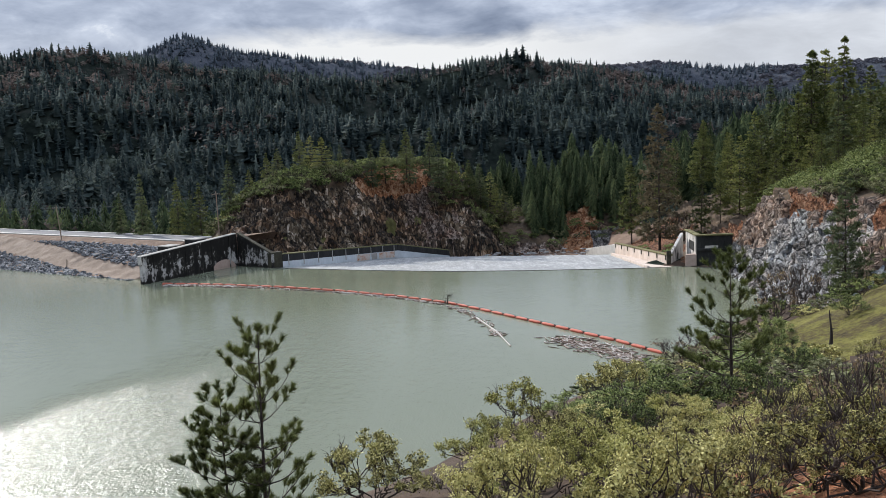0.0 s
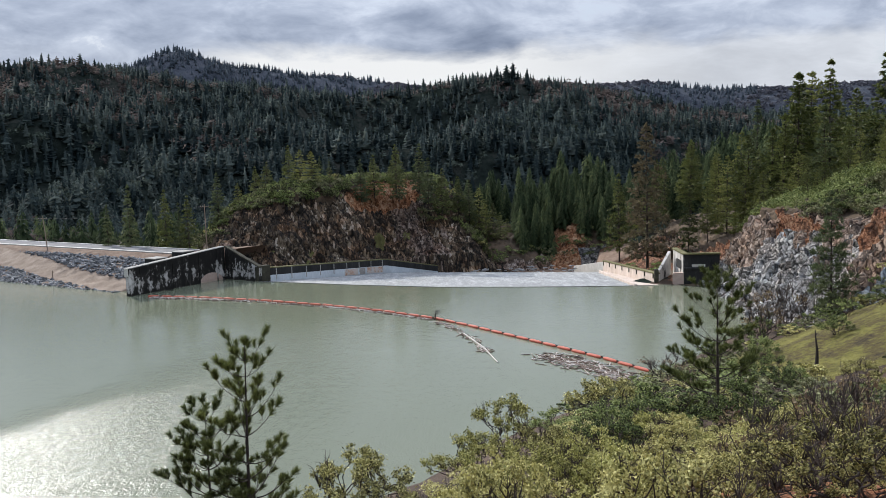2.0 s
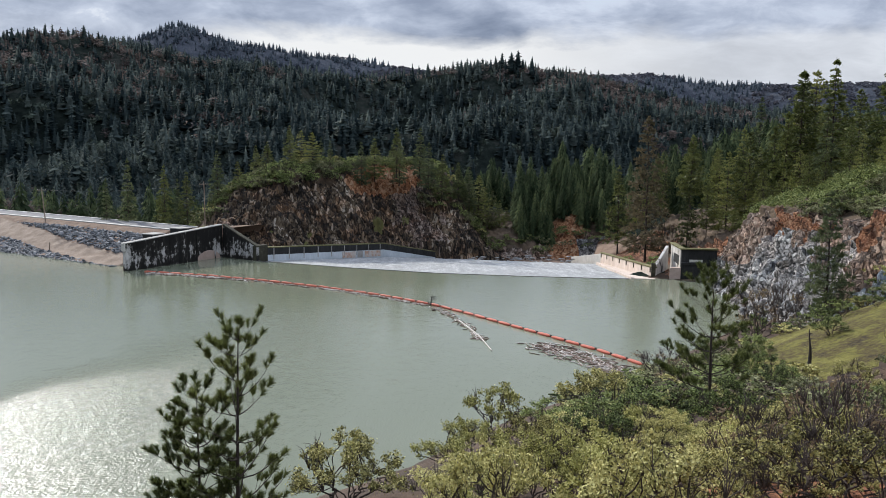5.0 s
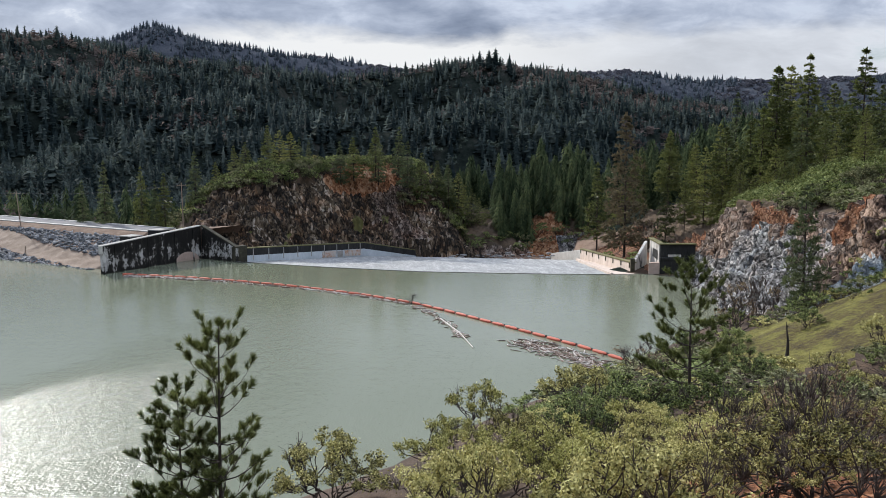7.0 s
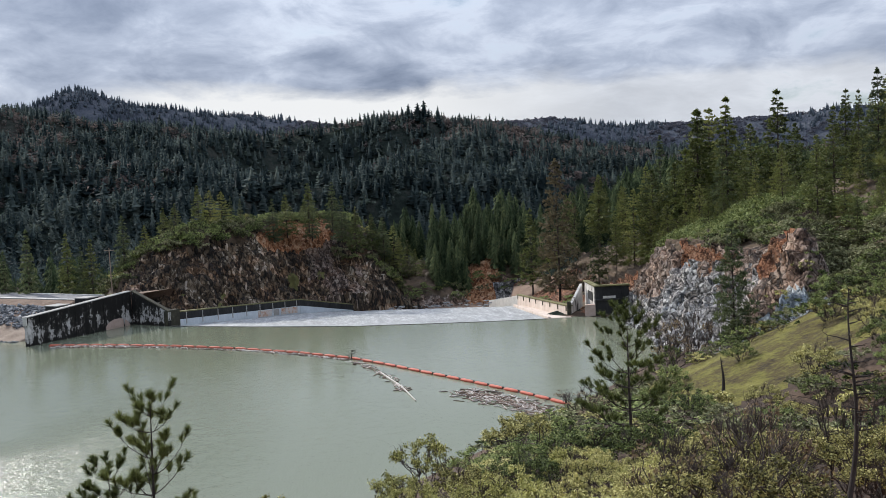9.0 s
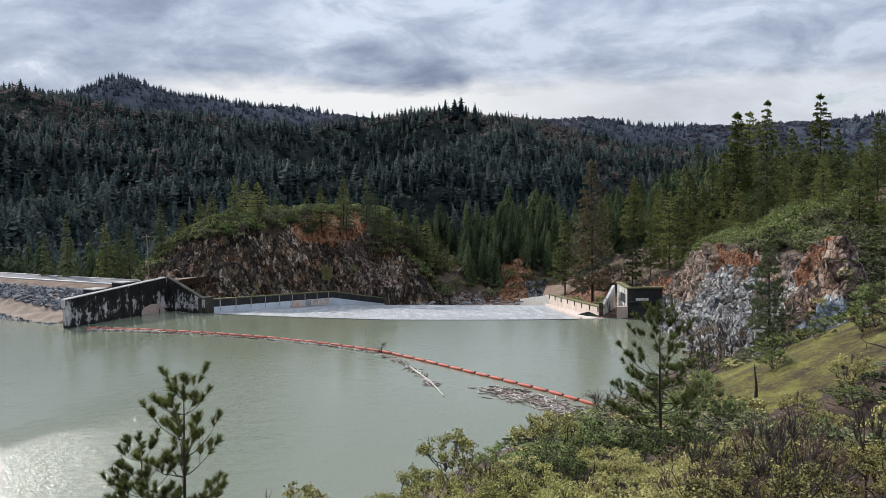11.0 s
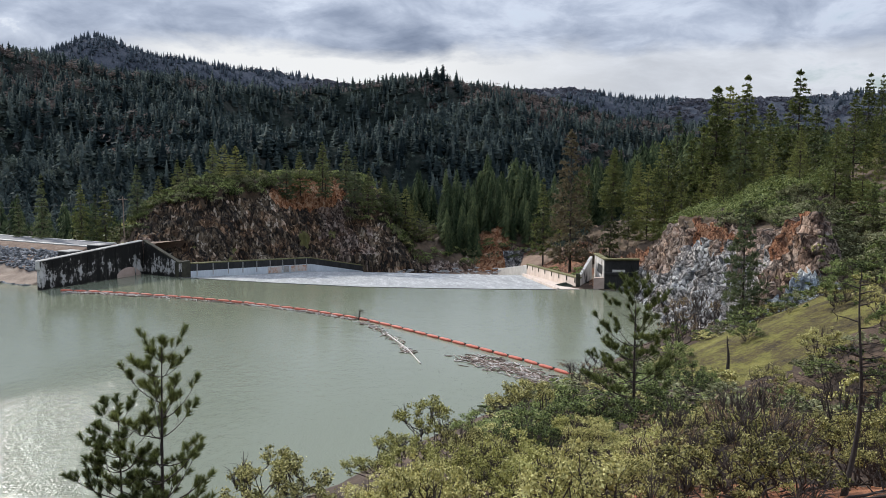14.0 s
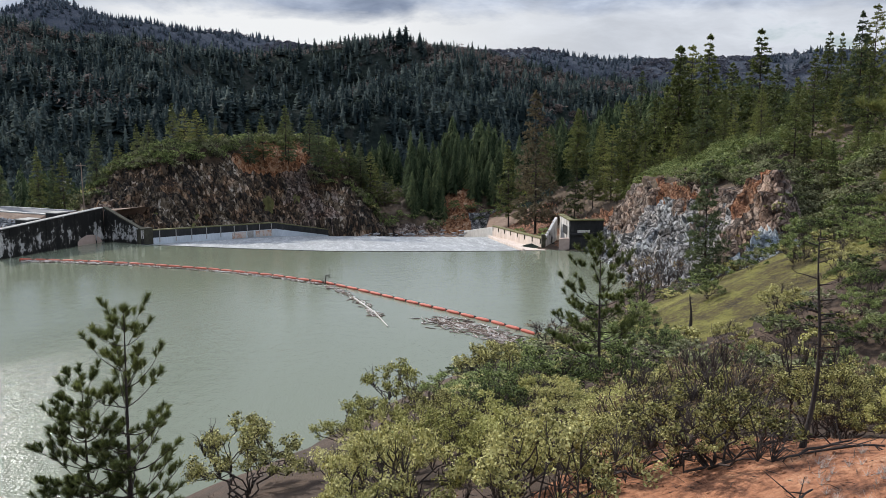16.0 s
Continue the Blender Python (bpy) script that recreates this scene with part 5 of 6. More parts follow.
def make_shrub(name, seed, tips, per_tip, leaf, material, bare=0.12, flat=0.62, stems=6, spread=0.10, low=0.25, single=True):
    """A manzanita one metre in radius: crooked stems from one foot, limbs to separate leaf pads on an uneven crown."""
    rs = np.random.RandomState(seed)
    shrub = new(name)
    wood, green = [Soup() for _ in range(stems)], Soup()
    lobes = [np.array([math.cos(a), math.sin(a)]) * rs.uniform(0.2, 0.6) for a in np.arange(stems) * 2 * math.pi / stems + rs.uniform(-0.4, 0.4, stems)]
    heads = [np.array([c[0], c[1], rs.uniform(0.22, 0.5) * flat * 1.6]) for c in lobes]

    def crooked(a, b, k, amp):
        q = np.linspace(0, 1, k)[:, None]
        sag = np.concatenate([0 * q, 0 * q, 0.08 * np.sin(q * math.pi)], 1)
        return a * (1 - q) + b * q + rs.normal(0, amp, (k, 3)) * np.sin(q * math.pi) + sag

    foot = np.array((0.0, 0.0, -0.08))
    for h, stem in zip(heads, wood):
        stem.tube(crooked(foot + rs.normal(0, 0.03, 3) * (1, 1, 0), h, 7, 0.07), np.linspace(0.020, 0.013, 7), 5)
    per_pad = 5 if single else 4
    count = max(8, tips // per_pad)
    for i in range(count):
        a, r = i * 2.4 + rs.uniform(-0.5, 0.5), math.sqrt((i + 0.5) / count) * rs.uniform(0.8, 1.12)
        wob = 1 + 0.2 * math.sin(a * 3 + seed)
        level = rs.uniform(0.86, 1.12) if rs.rand() < 0.72 else rs.uniform(0.5, 0.8)
        pad = np.array((math.cos(a) * r * wob, math.sin(a) * r * wob, flat * 1.5 * math.sqrt(max(0, 1 - (min(r, 1) * 0.92) ** 2)) * level + low))
        pick = int(np.argmin([np.hypot(*(pad[:2] - c[:2])) + rs.uniform(0, 0.25) for c in heads]))
        h, stem = heads[pick], wood[pick]
        fork = pad - np.array((pad[0] * 0.12, pad[1] * 0.12, 0.11))
        k = 5 if single else 3
        stem.tube(crooked(h, fork, k, 0.05), np.linspace(0.012, 0.007, k), 4 if single else 3)
        dead = rs.rand() < bare and i % 7 != 3
        for _ in range(per_pad):
            tip = pad + rs.normal(0, 1, 3) * (0.085, 0.085, 0.05) + ((0, 0, 0.05) if dead else (0, 0, 0))
            if dead:
                for _ in range(2):
                    e = tip + rs.normal(0, 0.09, 3) + (0, 0, 0.10)
                    stem.tube(crooked(fork, e, 4, 0.03), [0.008, 0.006, 0.004, 0.002], 3)
                continue
            stem.tube(np.stack([fork, tip]), [0.008, 0.004], 3)
            green.leaves(tip + (0, 0, 0.02), per_tip, (spread, spread, spread * 0.7), leaf, rs, 1.0)
    if single:
        for stem in wood:
            part("stem", stem.mesh("stem", M_STEM), parent=shrub)
    else:
        both = Soup()
        for stem in wood:
            both.add(np.vstack(stem.v), np.vstack(stem.f))
        part("stemwood", both.mesh("stemwood", M_STEM), parent=shrub)["kind"] = "stuff"
    part("foliage", green.mesh("foliage", material), parent=shrub)["kind"] = "stuff"
    return shrub


def lost(ob):
    """Takes a pattern from which copies were made out of the scene."""
    for o in (*ob.children_recursive, ob):
        bpy.data.objects.remove(o)


def near_pines():
    group = "pines on the near bank"

    def young(x, y, top, turn, label, *args, **more):
        g = ground_at(x, y)
        ob = make_young_pine("pine_tree", args[0], top - g, *args[1:], **more)
        ob.matrix_basis = pose(x, y, g - 0.1, 0, 0, turn)
        tagged(ob, label, "tree", group)

    young(-4.85, 20.6, 23.58, 30, "young pine with open limbs and dark needle tufts", 4, 1.55, 0.06, 14, 5, 110, 0.185, 0.0066, 0.085, M_NEEDLE, lift=0.85, shoots=8)
    young(-6.05, 21.2, 21.75, 80, "smaller bushy young pine beside a taller one", 9, 1.6, 0.04, 16, 6, 105, 0.175, 0.0066, 0.075, M_NEEDLE, lift=0.7, full=0.7, shoots=10)
    young(12.35, 36.0, 22.6, 0, "thin open-crowned pine above the boom", 15, 2.2, 0.10, 11, 5, 110, 0.26, 0.0095, 0.10, M_NEEDLE, lift=0.85, full=0.55, shoots=7)
    young(14.1, 17.0, 29.6, 0, "yellow-green pine overhanging the slope", 21, 1.9, 0.62, 9, 6, 90, 0.20, 0.006, 0.12, M_NEEDLE_LIGHT, lift=0.35, full=0.45, shoots=12)
    g = ground_at(48.6, 101.5)
    ob = make_pine("pine_tree", 33, 23.3 - g, 3.1, 0.06, 22, 6, 7, 14, 0.75, 0.05, 0.2, M_NEEDLE_DARK, 0.2, 0.7, 0.75)
    ob.matrix_basis = pose(48.6, 101.5, g - 0.1)
    tagged(ob, "dense dark pine at the foot of the rock face", "tree")


def hill_pines():
    kinds = [make_pine("pine_tree", 40 + i, 1.0, w, st, 26, 6, 6, 6, 0.040, 0.0055, 0.009, m, li, 0.7, fu, 0.0, dr) for i, (w, st, m, li, fu, dr) in enumerate((
        (0.17, 0.16, M_NEEDLE, 0.15, 1.0, 0.1), (0.15, 0.10, M_NEEDLE_DARK, 0.05, 1.05, 0.2), (0.18, 0.24, M_NEEDLE, 0.25, 0.9, 0.0),
        (0.22, 0.06, M_NEEDLE_LIGHT, 0.3, 0.8, 0.0), (0.27, 0.08, M_NEEDLE_LIGHT, 0.4, 0.7, 0.0), (0.14, 0.25, M_NEEDLE_DARK, 0.1, 0.65, 0.25), (0.17, 0.10, M_NEEDLE_BROWN, 0.05, 0.8, 0.2)))]
    rs = np.random.RandomState(7)
    label = ("tall green pine on the wooded hillside", "dark narrow conifer on the wooded hillside", "broad ponderosa pine with an open crown",
             "small yellow-green pine on the slope", "bushy young yellow-green pine", "dark conifer with a bare lower trunk", "tall thinning pine with browned needles")

    def stand(points, group, pick, ground_z, tall=60.0, broad=1.0):
        for i, (x, y, top) in enumerate(points):
            g = ground_z(x, y)
            g = max(g, top - tall)
            h = top - g
            if h < 2.5:
                continue
            k = pick(h, rs)
            t = placed(kinds[k], x, y, g - 0.3, h + 0.3, rs.uniform(0, 6.3), (h + 0.3) * rs.uniform(0.85, 1.15) * broad)
            tagged(t, label[k], "tree", group)

    def by_size(h, rs):
        return int(rs.choice((0, 3, 2, 0))) if h > 14 else int(rs.choice((0, 3, 4)))

    def on_land(x, y):
        return float(land(np.array([x]), np.array([y]))[0])

    EAST = [(55.6, 218.0, 36.5), (92, 194, 49.1), (87.8, 201.7, 47), (95.5, 211, 48), (119, 307, 47.5), (56.7, 255.7, 22.9), (86.1, 197, 46.3),
            (96.6, 214, 45.3), (102, 189, 49.9), (108, 214, 43.9), (118, 209, 43.4), (101.6, 160.6, 46.3), (97.9, 145, 48.3), (101.7, 146.1, 49.7),
            (86.7, 185.7, 38.6), (81.3, 193.6, 37), (80.8, 199, 33.9), (75.8, 201, 32.5)]
    stand(EAST[:1], "pines on the east hill", lambda h, rs: 6, on_land)
    stand(EAST[1:], "pines on the east hill", lambda h, rs: int(rs.choice((0, 2, 3, 0, 1))), on_land, 60.0, 1.2)
    EAST_SMALL = [(71.5, 202.8, 27.7), (67, 204, 20.7), (63, 205.6, 21.4), (86.9, 174.6, 33.8), (88.6, 162.4, 35.6), (82.8, 159.8, 28.8), (80.7, 172, 29.5),
                  (80, 183, 28.3), (84.9, 147.3, 27.6), (83.5, 136.5, 27.3), (84.4, 124, 28.8), (76.1, 117.5, 25.5), (75.2, 163.5, 24.5), (75.3, 179.9, 24.3)]
    stand(EAST_SMALL, "pines on the east hill", by_size, on_land)
    more = []
    for _ in range(60):
        x, y = rs.uniform(72, 150), rs.uniform(130, 258)
        more.append((x, y, on_land(x, y) + rs.uniform(7, 19)))
    for _ in range(22):
        x, y = rs.uniform(80, 118), rs.uniform(100, 160)
        more.append((x, y, on_land(x, y) + rs.uniform(4, 9)))
    for _ in range(18):
        x, y = rs.uniform(68, 105), rs.uniform(215, 300)
        more.append((x, y, on_land(x, y) + rs.uniform(12, 24)))
    stand(more, "pines on the east hill", by_size, on_land)
    MOUND = [(-61, 237, 26.1), (-49.3, 250, 28.8), (-43.4, 254, 33.7), (-40.8, 259, 32.3), (-36.5, 253, 31.7), (-34.9, 260, 30.4), (-32.4, 263, 29.4),
             (-22.5, 261, 29.1), (-18.9, 267, 30.2), (-11.7, 262, 33.4), (-11.1, 270, 30.5), (-4.3, 262, 33.6), (-1.6, 270, 29.2), (2.8, 272, 25.5),
             (8.3, 285, 22.6), (12.2, 290, 21.3), (15.8, 292, 18.2), (20.9, 299, 12.6), (24, 303, 9), (18, 296, 13), (27, 310, 6), (-54, 256, 27.6), (-56.6, 243, 22.9)]

    def on_mound(x, y):
        return max(on_land(x, y), float(mound_height(np.array([x]), np.array([y]))[0]))

    stand(MOUND, "pines on the rock mound", lambda h, rs: int(rs.choice((0, 1, 0, 3))), on_mound, 15.0, 1.45)
    stand([(-82, 225.6, 23.6), (-71.7, 223.8, 22.2), (-64.3, 219, 20.7), (-67.6, 222, 18.7), (-88.8, 228, 18.3)], "pines below the dam road",
          lambda h, rs: int(rs.choice((0, 1))), lambda x, y: 4.0)
    for k in kinds:
        lost(k)


def brush_template(seed):
    """A low bush of leaf pads, one metre high."""
    rs = np.random.RandomState(seed + 400)
    s = Soup()
    for i in range(30):
        a, r = i * 2.4, math.sqrt((i + 0.5) / 30) * rs.uniform(0.85, 1.15)
        z = 0.95 * math.sqrt(max(0.02, 1 - (min(r, 1) * 0.93) ** 2)) * rs.uniform(0.75, 1.1)
        s.leaves((math.cos(a) * r, math.sin(a) * r, z), 16, (0.08, 0.08, 0.06), 0.065, rs, 0.8)
    return np.vstack(s.v), np.vstack(s.f)


def shrubs():
    rs = np.random.RandomState(19)
    SHAPES = (
        (M_LEAF, 0.10, 0.62, 7), (M_LEAF_DARK, 0.05, 0.60, 6), (M_LEAF, 0.40, 0.66, 8), (M_LEAF_YELLOW, 0.15, 0.64, 7), (M_LEAF_DARK, 0.12, 0.60, 6), (M_LEAF, 0.66, 0.66, 9))
    close = [make_shrub("manzanita_shrub", 160 + i, 180, 50, 0.022, m, b, fl, st, 0.043, 0.10) for i, (m, b, fl, st) in enumerate(SHAPES)]
    near = [make_shrub("manzanita_shrub", 60 + i, 150, 32, 0.029, m, b, fl, st, 0.047, 0.12) for i, (m, b, fl, st) in enumerate(SHAPES)]
    far = [make_shrub("brush_shrub", 80 + i, 44, 14, 0.075, m, 0.05, 0.5, 5, 0.08, 0.08, False) for i, m in enumerate((M_LEAF_GREY, M_LEAF_DARK, M_LEAF, M_LEAF_DARK))]
    hill = [make_shrub("hillside_shrub", 95 + i, 44, 16, 0.065, m, 0.05, 0.55, 5, 0.075, 0.08, False) for i, m in enumerate((M_LEAF_GREY, M_LEAF_DARK, M_LEAF_GREY))]
    low = [make_shrub("low_shrub", 85 + i, 48, 9, 0.086, m, 0.15, 0.6, 5, 0.065, 0.15, False) for i, m in enumerate((M_LEAF_GREY, M_LEAF_DARK, M_LEAF, M_LEAF_DARK))]
    bare = [make_shrub("bare_shrub", 90 + i, 110, 10, 0.04, M_LEAF_RED, 0.85, 0.75, 9, 0.08) for i in range(2)]
    names = ("olive-green manzanita with crooked dark stems", "dense dark green manzanita on the slope", "half-bare manzanita with thin olive foliage",
             "yellow-green manzanita with bright leaf pads", "rounded dark green manzanita", "mostly leafless manzanita with grey twigs")
    spots = []

    def put(kind, x, y, rad, high, label, group, z=None):
        g = float(land(np.array([x]), np.array([y]))[0]) if z is None else z
        t = placed(kind, x, y, g, high, rs.uniform(0, 6.3), rad)
        tagged(t, label, "shrub", group)
        spots.append((x, y, rad))

    bank = "manzanitas on the near bank"
    # the ones that stand out
    for k, x, y, rad, top in ((3, 3.4, 41.2, 1.9, 16.6), (0, -2.7, 25.8, 2.0, 18.6), (0, 8.4, 40.3, 2.1, 17.0), (1, 11.3, 44.6, 1.8, 15.4), (1, 6.0, 37.5, 1.8, 16.3), (3, 1.4, 28.5, 1.7, 18.3),
                              (3, 4.2, 24.0, 1.7, 19.8), (5, 8.3, 16.6, 1.9, 22.4), (2, 12.6, 18.6, 1.5, 22.0), (1, 7.2, 31.5, 2.0, 18.4), (1, 9.4, 33.5, 2.0, 18.3), (4, 11.6, 31.0, 1.9, 19.2)):
        g = float(land(np.array([x]), np.array([y]))[0])
        put((close if y < 32 else near)[k], x, y, rad, min(max((top - g) / 1.1, 1.2), rad * 1.3), names[k], bank)
    for x, y, rad, k in ((37.4, 77.0, 1.8, 1), (30.4, 58.6, 1.6, 2), (36.7, 62.5, 2.1, 2), (46.4, 77.0, 2.6, 4), (44.6, 67.0, 2.2, 2), (28.4, 69.4, 1.8, 4), (25.5, 68.0, 1.7, 1), (40.0, 56.0, 2.0, 4), (47.0, 63.0, 2.2, 1),
                         (54.6, 89.0, 2.6, 1), (51.8, 82.0, 2.6, 4), (53.5, 78.5, 2.8, 1), (58.5, 84.0, 2.8, 4), (57.0, 77.0, 2.6, 1), (50.0, 70.5, 2.3, 1), (55.0, 71.0, 2.5, 4), (62.0, 79.5, 2.8, 1), (61.0, 90.0, 2.6, 4)):
        put(near[k], x, y, rad, rad * 0.95, names[k], "shrubs on the mossy knoll")
    for x, y, rad, k in ((34.5, 51.0, 1.7, 1), (36.6, 49.4, 1.9, 4), (29.2, 51.3, 1.6, 2), (26.6, 49.6, 1.7, 1), (33.4, 56.2, 1.5, 4), (38.2, 54.4, 1.8, 1), (26.1, 60.2, 1.6, 1), (31.2, 79.2, 2.0, 4),
                         (29.0, 64.4, 1.5, 2), (41.5, 60.5, 1.9, 4), (23.5, 55.5, 1.6, 4), (42.5, 53.0, 2.0, 1), (31.5, 46.5, 1.7, 4), (24.0, 65.0, 1.6, 1), (46.5, 57.5, 2.1, 4)):
        put(near[k], x, y, rad, rad * 0.95, names[k], "shrubs on the mossy knoll")
    put(bare[0], 17.5, 62.0, 2.6, 1.7, "reddish leafless shrub at the water's edge", "bare shrubs")
    put(bare[1], 40.5, 101.0, 3.4, 4.2, "grey leafless shrub under the rock face", "bare shrubs")
    put(bare[0], 45.0, 105.0, 3.6, 4.6, "grey leafless shrub under the rock face", "bare shrubs")
    for x, y, rad in ((36.0, 106.0, 2.0), (33.5, 101.5, 2.0), (42.5, 112.5, 2.2), (46.5, 117.5, 2.2), (49.5, 124.5, 2.4)):
        put(low[1], x, y, rad, rad * 1.1, "grey-green shrub at the foot of the rocks", "shrubs below the rock face")
    for x, y, rad in ((52.0, 196.0, 1.8), (54.5, 203.0, 2.2), (51.5, 226.0, 2.0), (55.0, 232.0, 2.4), (58.5, 198.0, 2.0), (62.0, 206.0, 2.2)):
        put(hill[1], x, y, rad, rad * 0.9, "grey-green bush on the red slope", "brush on the east hill")
    put(bare[1], 60.5, 212.0, 4.0, 5.0, "grey-brown leafless bush beside the spillway", "bare shrubs")
    for k, x, y, rad, high in ((0, 9.9, 19.6, 1.5, 1.9), (1, 11.4, 22.4, 1.6, 2.0), (0, 8.2, 20.6, 1.4, 1.7), (1, 12.9, 20.2, 1.4, 2.0)):
        put(bare[k], x, y, rad, high, "grey leafless manzanita with crooked branches", "bare shrubs")
    for k, x, y, rad in ((0, 11.9, 17.2, 1.0), (2, 7.9, 17.4, 1.2), (2, 9.3, 18.2, 1.1), (3, 12.9, 16.2, 1.0), (0, 6.4, 18.0, 1.2)):
        put(close[k], x, y, rad, rad * 1.05, names[k], bank)
    # the rest of the thicket
    for gx in np.arange(-6, 62, 2.45):
        for gy in np.arange(15, 100, 2.45):
            x, y = gx + rs.uniform(-0.9, 0.9), gy + rs.uniform(-0.9, 0.9)
            r, az = math.hypot(x, y), math.degrees(math.atan2(x, y))
            s = float(line_distance(np.array(x), np.array(y), SHORE))
            if r < (17 if az > 22 else 13.5) or az < -5.5 or az > 41 or s < 3 or bool(inside(np.array(x), np.array(y), NORTH)):
                continue
            if math.hypot((x - 38) / 10.5, (y - 74) / 13) < 1 or math.hypot((x - 11.7) / 6.6, (y - 13.5) / 6.6) < 1 or (y > 104 and x > 30):
                continue
            if (az < 9.5 and r > 34) or (az < 2.5 and r > 23) or (az < -0.5):
                continue
            if az > 24 and r < 22 and rs.rand() < 0.6:
                continue
            rad = rs.uniform(1.1, 1.8)
            if any(math.hypot(x - a, y - b) < (c + rad) * 0.55 for a, b, c in spots) or math.hypot(x - 12.3, y - 35.9) < 1.3 or math.hypot(x + 5.5, y - 21.5) < 2:
                continue
            if (r > 46 and rs.rand() < 0.12) or (r > 40 and s < 8 and rs.rand() < 0.7) or (20 < az < 31 and 58 < r < 76 and rs.rand() < 0.3):
                continue
            k = int(rs.choice(6, p=(0.24, 0.2, 0.14, 0.18, 0.16, 0.08)))
            if r < 25 and az < 17:
                k = int(rs.choice((3, 3, 0, 2)))
            if az > 17 and r < 30:
                k = int(rs.choice((3, 0, 0, 2)))
            if r > 46:
                put(low[k % 4], x, y, rad * 1.1, rad * (0.9 if az > 24 else 0.55), "low olive shrub on the bank", bank)
            else:
                put((close if r < 31 else near)[k], x, y, rad, rad * rs.uniform(0.7, 1.3) * (0.62 if r > 35 else 1.0), names[k], bank)
    # brush over the mound and the east hill
    for i in range(270):
        x, y = rs.uniform(-92, 24) if i < 215 else rs.uniform(-8, 24), 0
        d = (29 if -26 < x < -5 else 23 if x < -6 else 13) + 26 * rs.uniform(0, 1) ** 1.5 if x > -58 else rs.uniform(6, 42)
        y = float(np.interp(x, MOUND_X, MOUND_FOOT)) + d
        z = float(mound_height(np.array([x]), np.array([y]))[0])
        if z < -8.5:
            continue
        put(far[int(rs.choice(4, p=(0.45, 0.27, 0.03, 0.25)))], x, y, rs.uniform(1.9, 3.4), rs.uniform(2.0, 3.4), "rounded olive brush on the rock mound", "brush on the mound", z)
    for i in range(95):
        x = rs.uniform(-60, 4)
        y = float(np.interp(x, MOUND_X, MOUND_FOOT)) + (rs.uniform(30, 36) if -26 < x < -5 else rs.uniform(21, 33))
        z = float(mound_height(np.array([x]), np.array([y]))[0])
        put(far[int(rs.choice((0, 1, 3)))], x, y, rs.uniform(1.8, 2.9), rs.uniform(1.8, 2.8), "rounded olive brush on the rock mound", "brush on the mound", z)
    for i in range(34):
        x = rs.uniform(12, 60)
        y = float(gorge_foot(x)) + rs.uniform(9, 20)
        put(hill[int(rs.choice((1, 2, 1, 0)))], x, y, rs.uniform(1.5, 2.8), rs.uniform(1.5, 2.6), "grey-green brush on the stream bank", "brush in the gorge", float(gorge_height(np.array([x]), np.array([y]))[0]))
    rest = []
    for i in range(700):
        x, y = (rs.uniform(54, 122), rs.uniform(70, 235)) if i < 360 else (rs.uniform(58, 92), rs.uniform(88, 185))
        c = float(line_distance(np.array(x), np.array(y), CLIFF)) * (1 if inside(np.array(x), np.array(y), ABOVE) else -1)
        if c < (11.5 if y > 95 else 3) or (y > 95 and c < 14 and y < 180 and rs.rand() < 0.4):
            continue
        if x < 84 and y < 150:
            put(hill[int(rs.choice(3))], x, y, rs.uniform(1.8, 3.4), rs.uniform(1.5, 3.0), "grey-green brush on the east hill", "brush on the east hill")
        else:
            rest.append((x, y, float(land(np.array([x]), np.array([y]))[0])))
    rest = np.array(rest)
    scatter("hillside_brush", [brush_template(i) for i in range(6)], rest, rs.uniform(1.6, 3.2, len(rest)), M_LEAF_DARK, "grey-green brush covering the upper east hill", 23, 1.0)
    for k in close + near + far + hill + low + bare:
        lost(k)


far_woods()
near_pines()
hill_pines()
shrubs()


# ---- snags ----
def make_snag(name, seed, height, r, lean, limbs, reach, label, where):
    rs = np.random.RandomState(seed)
    ob = tagged(new(name), label, "dead tree")
    q = np.linspace(0, 1, 14)
    pts = np.stack([lean * height * q + 0.03 * height * np.sin(q * 5), 0.02 * height * np.sin(q * 7), height * q], -1)
    wood, twigs = Soup(), Soup()
    wood.tube(pts, r * (1 - 0.85 * q) + 0.3 * r * np.exp(-q * 30), 8)
    for i in range(limbs):
        t = rs.uniform(0.35, 0.98)
        p = np.array([np.interp(t, q, pts[:, k]) for k in range(3)])
        a = rs.uniform(0, 6.3)
        ln = reach * rs.uniform(0.4, 1.1) * (1.15 - 0.6 * t)
        w = np.linspace(0, 1, 5)[:, None]
        path = p + np.array([math.cos(a), math.sin(a), 0.25]) * ln * w + rs.normal(0, 0.04 * ln, (5, 3)) * w
        twigs.tube(path, r * 0.28 * (1 - 0.8 * w[:, 0]), 4)
        for _ in range(3):
            k = rs.randint(2, 5)
            e = path[k] + rs.normal(0, 0.3, 3) * ln * 0.6
            twigs.tube(np.stack([path[k], (path[k] + e) / 2 + rs.normal(0, 0.03, 3), e]), [r * 0.1, r * 0.07, r * 0.03], 3)
    part("trunk", wood.mesh("trunk", M_CHAR, True), parent=ob)
    part("branchwood", twigs.mesh("branchwood", M_CHAR), parent=ob)["kind"] = "stuff"
    ob.matrix_basis = pose(*where)
    return ob


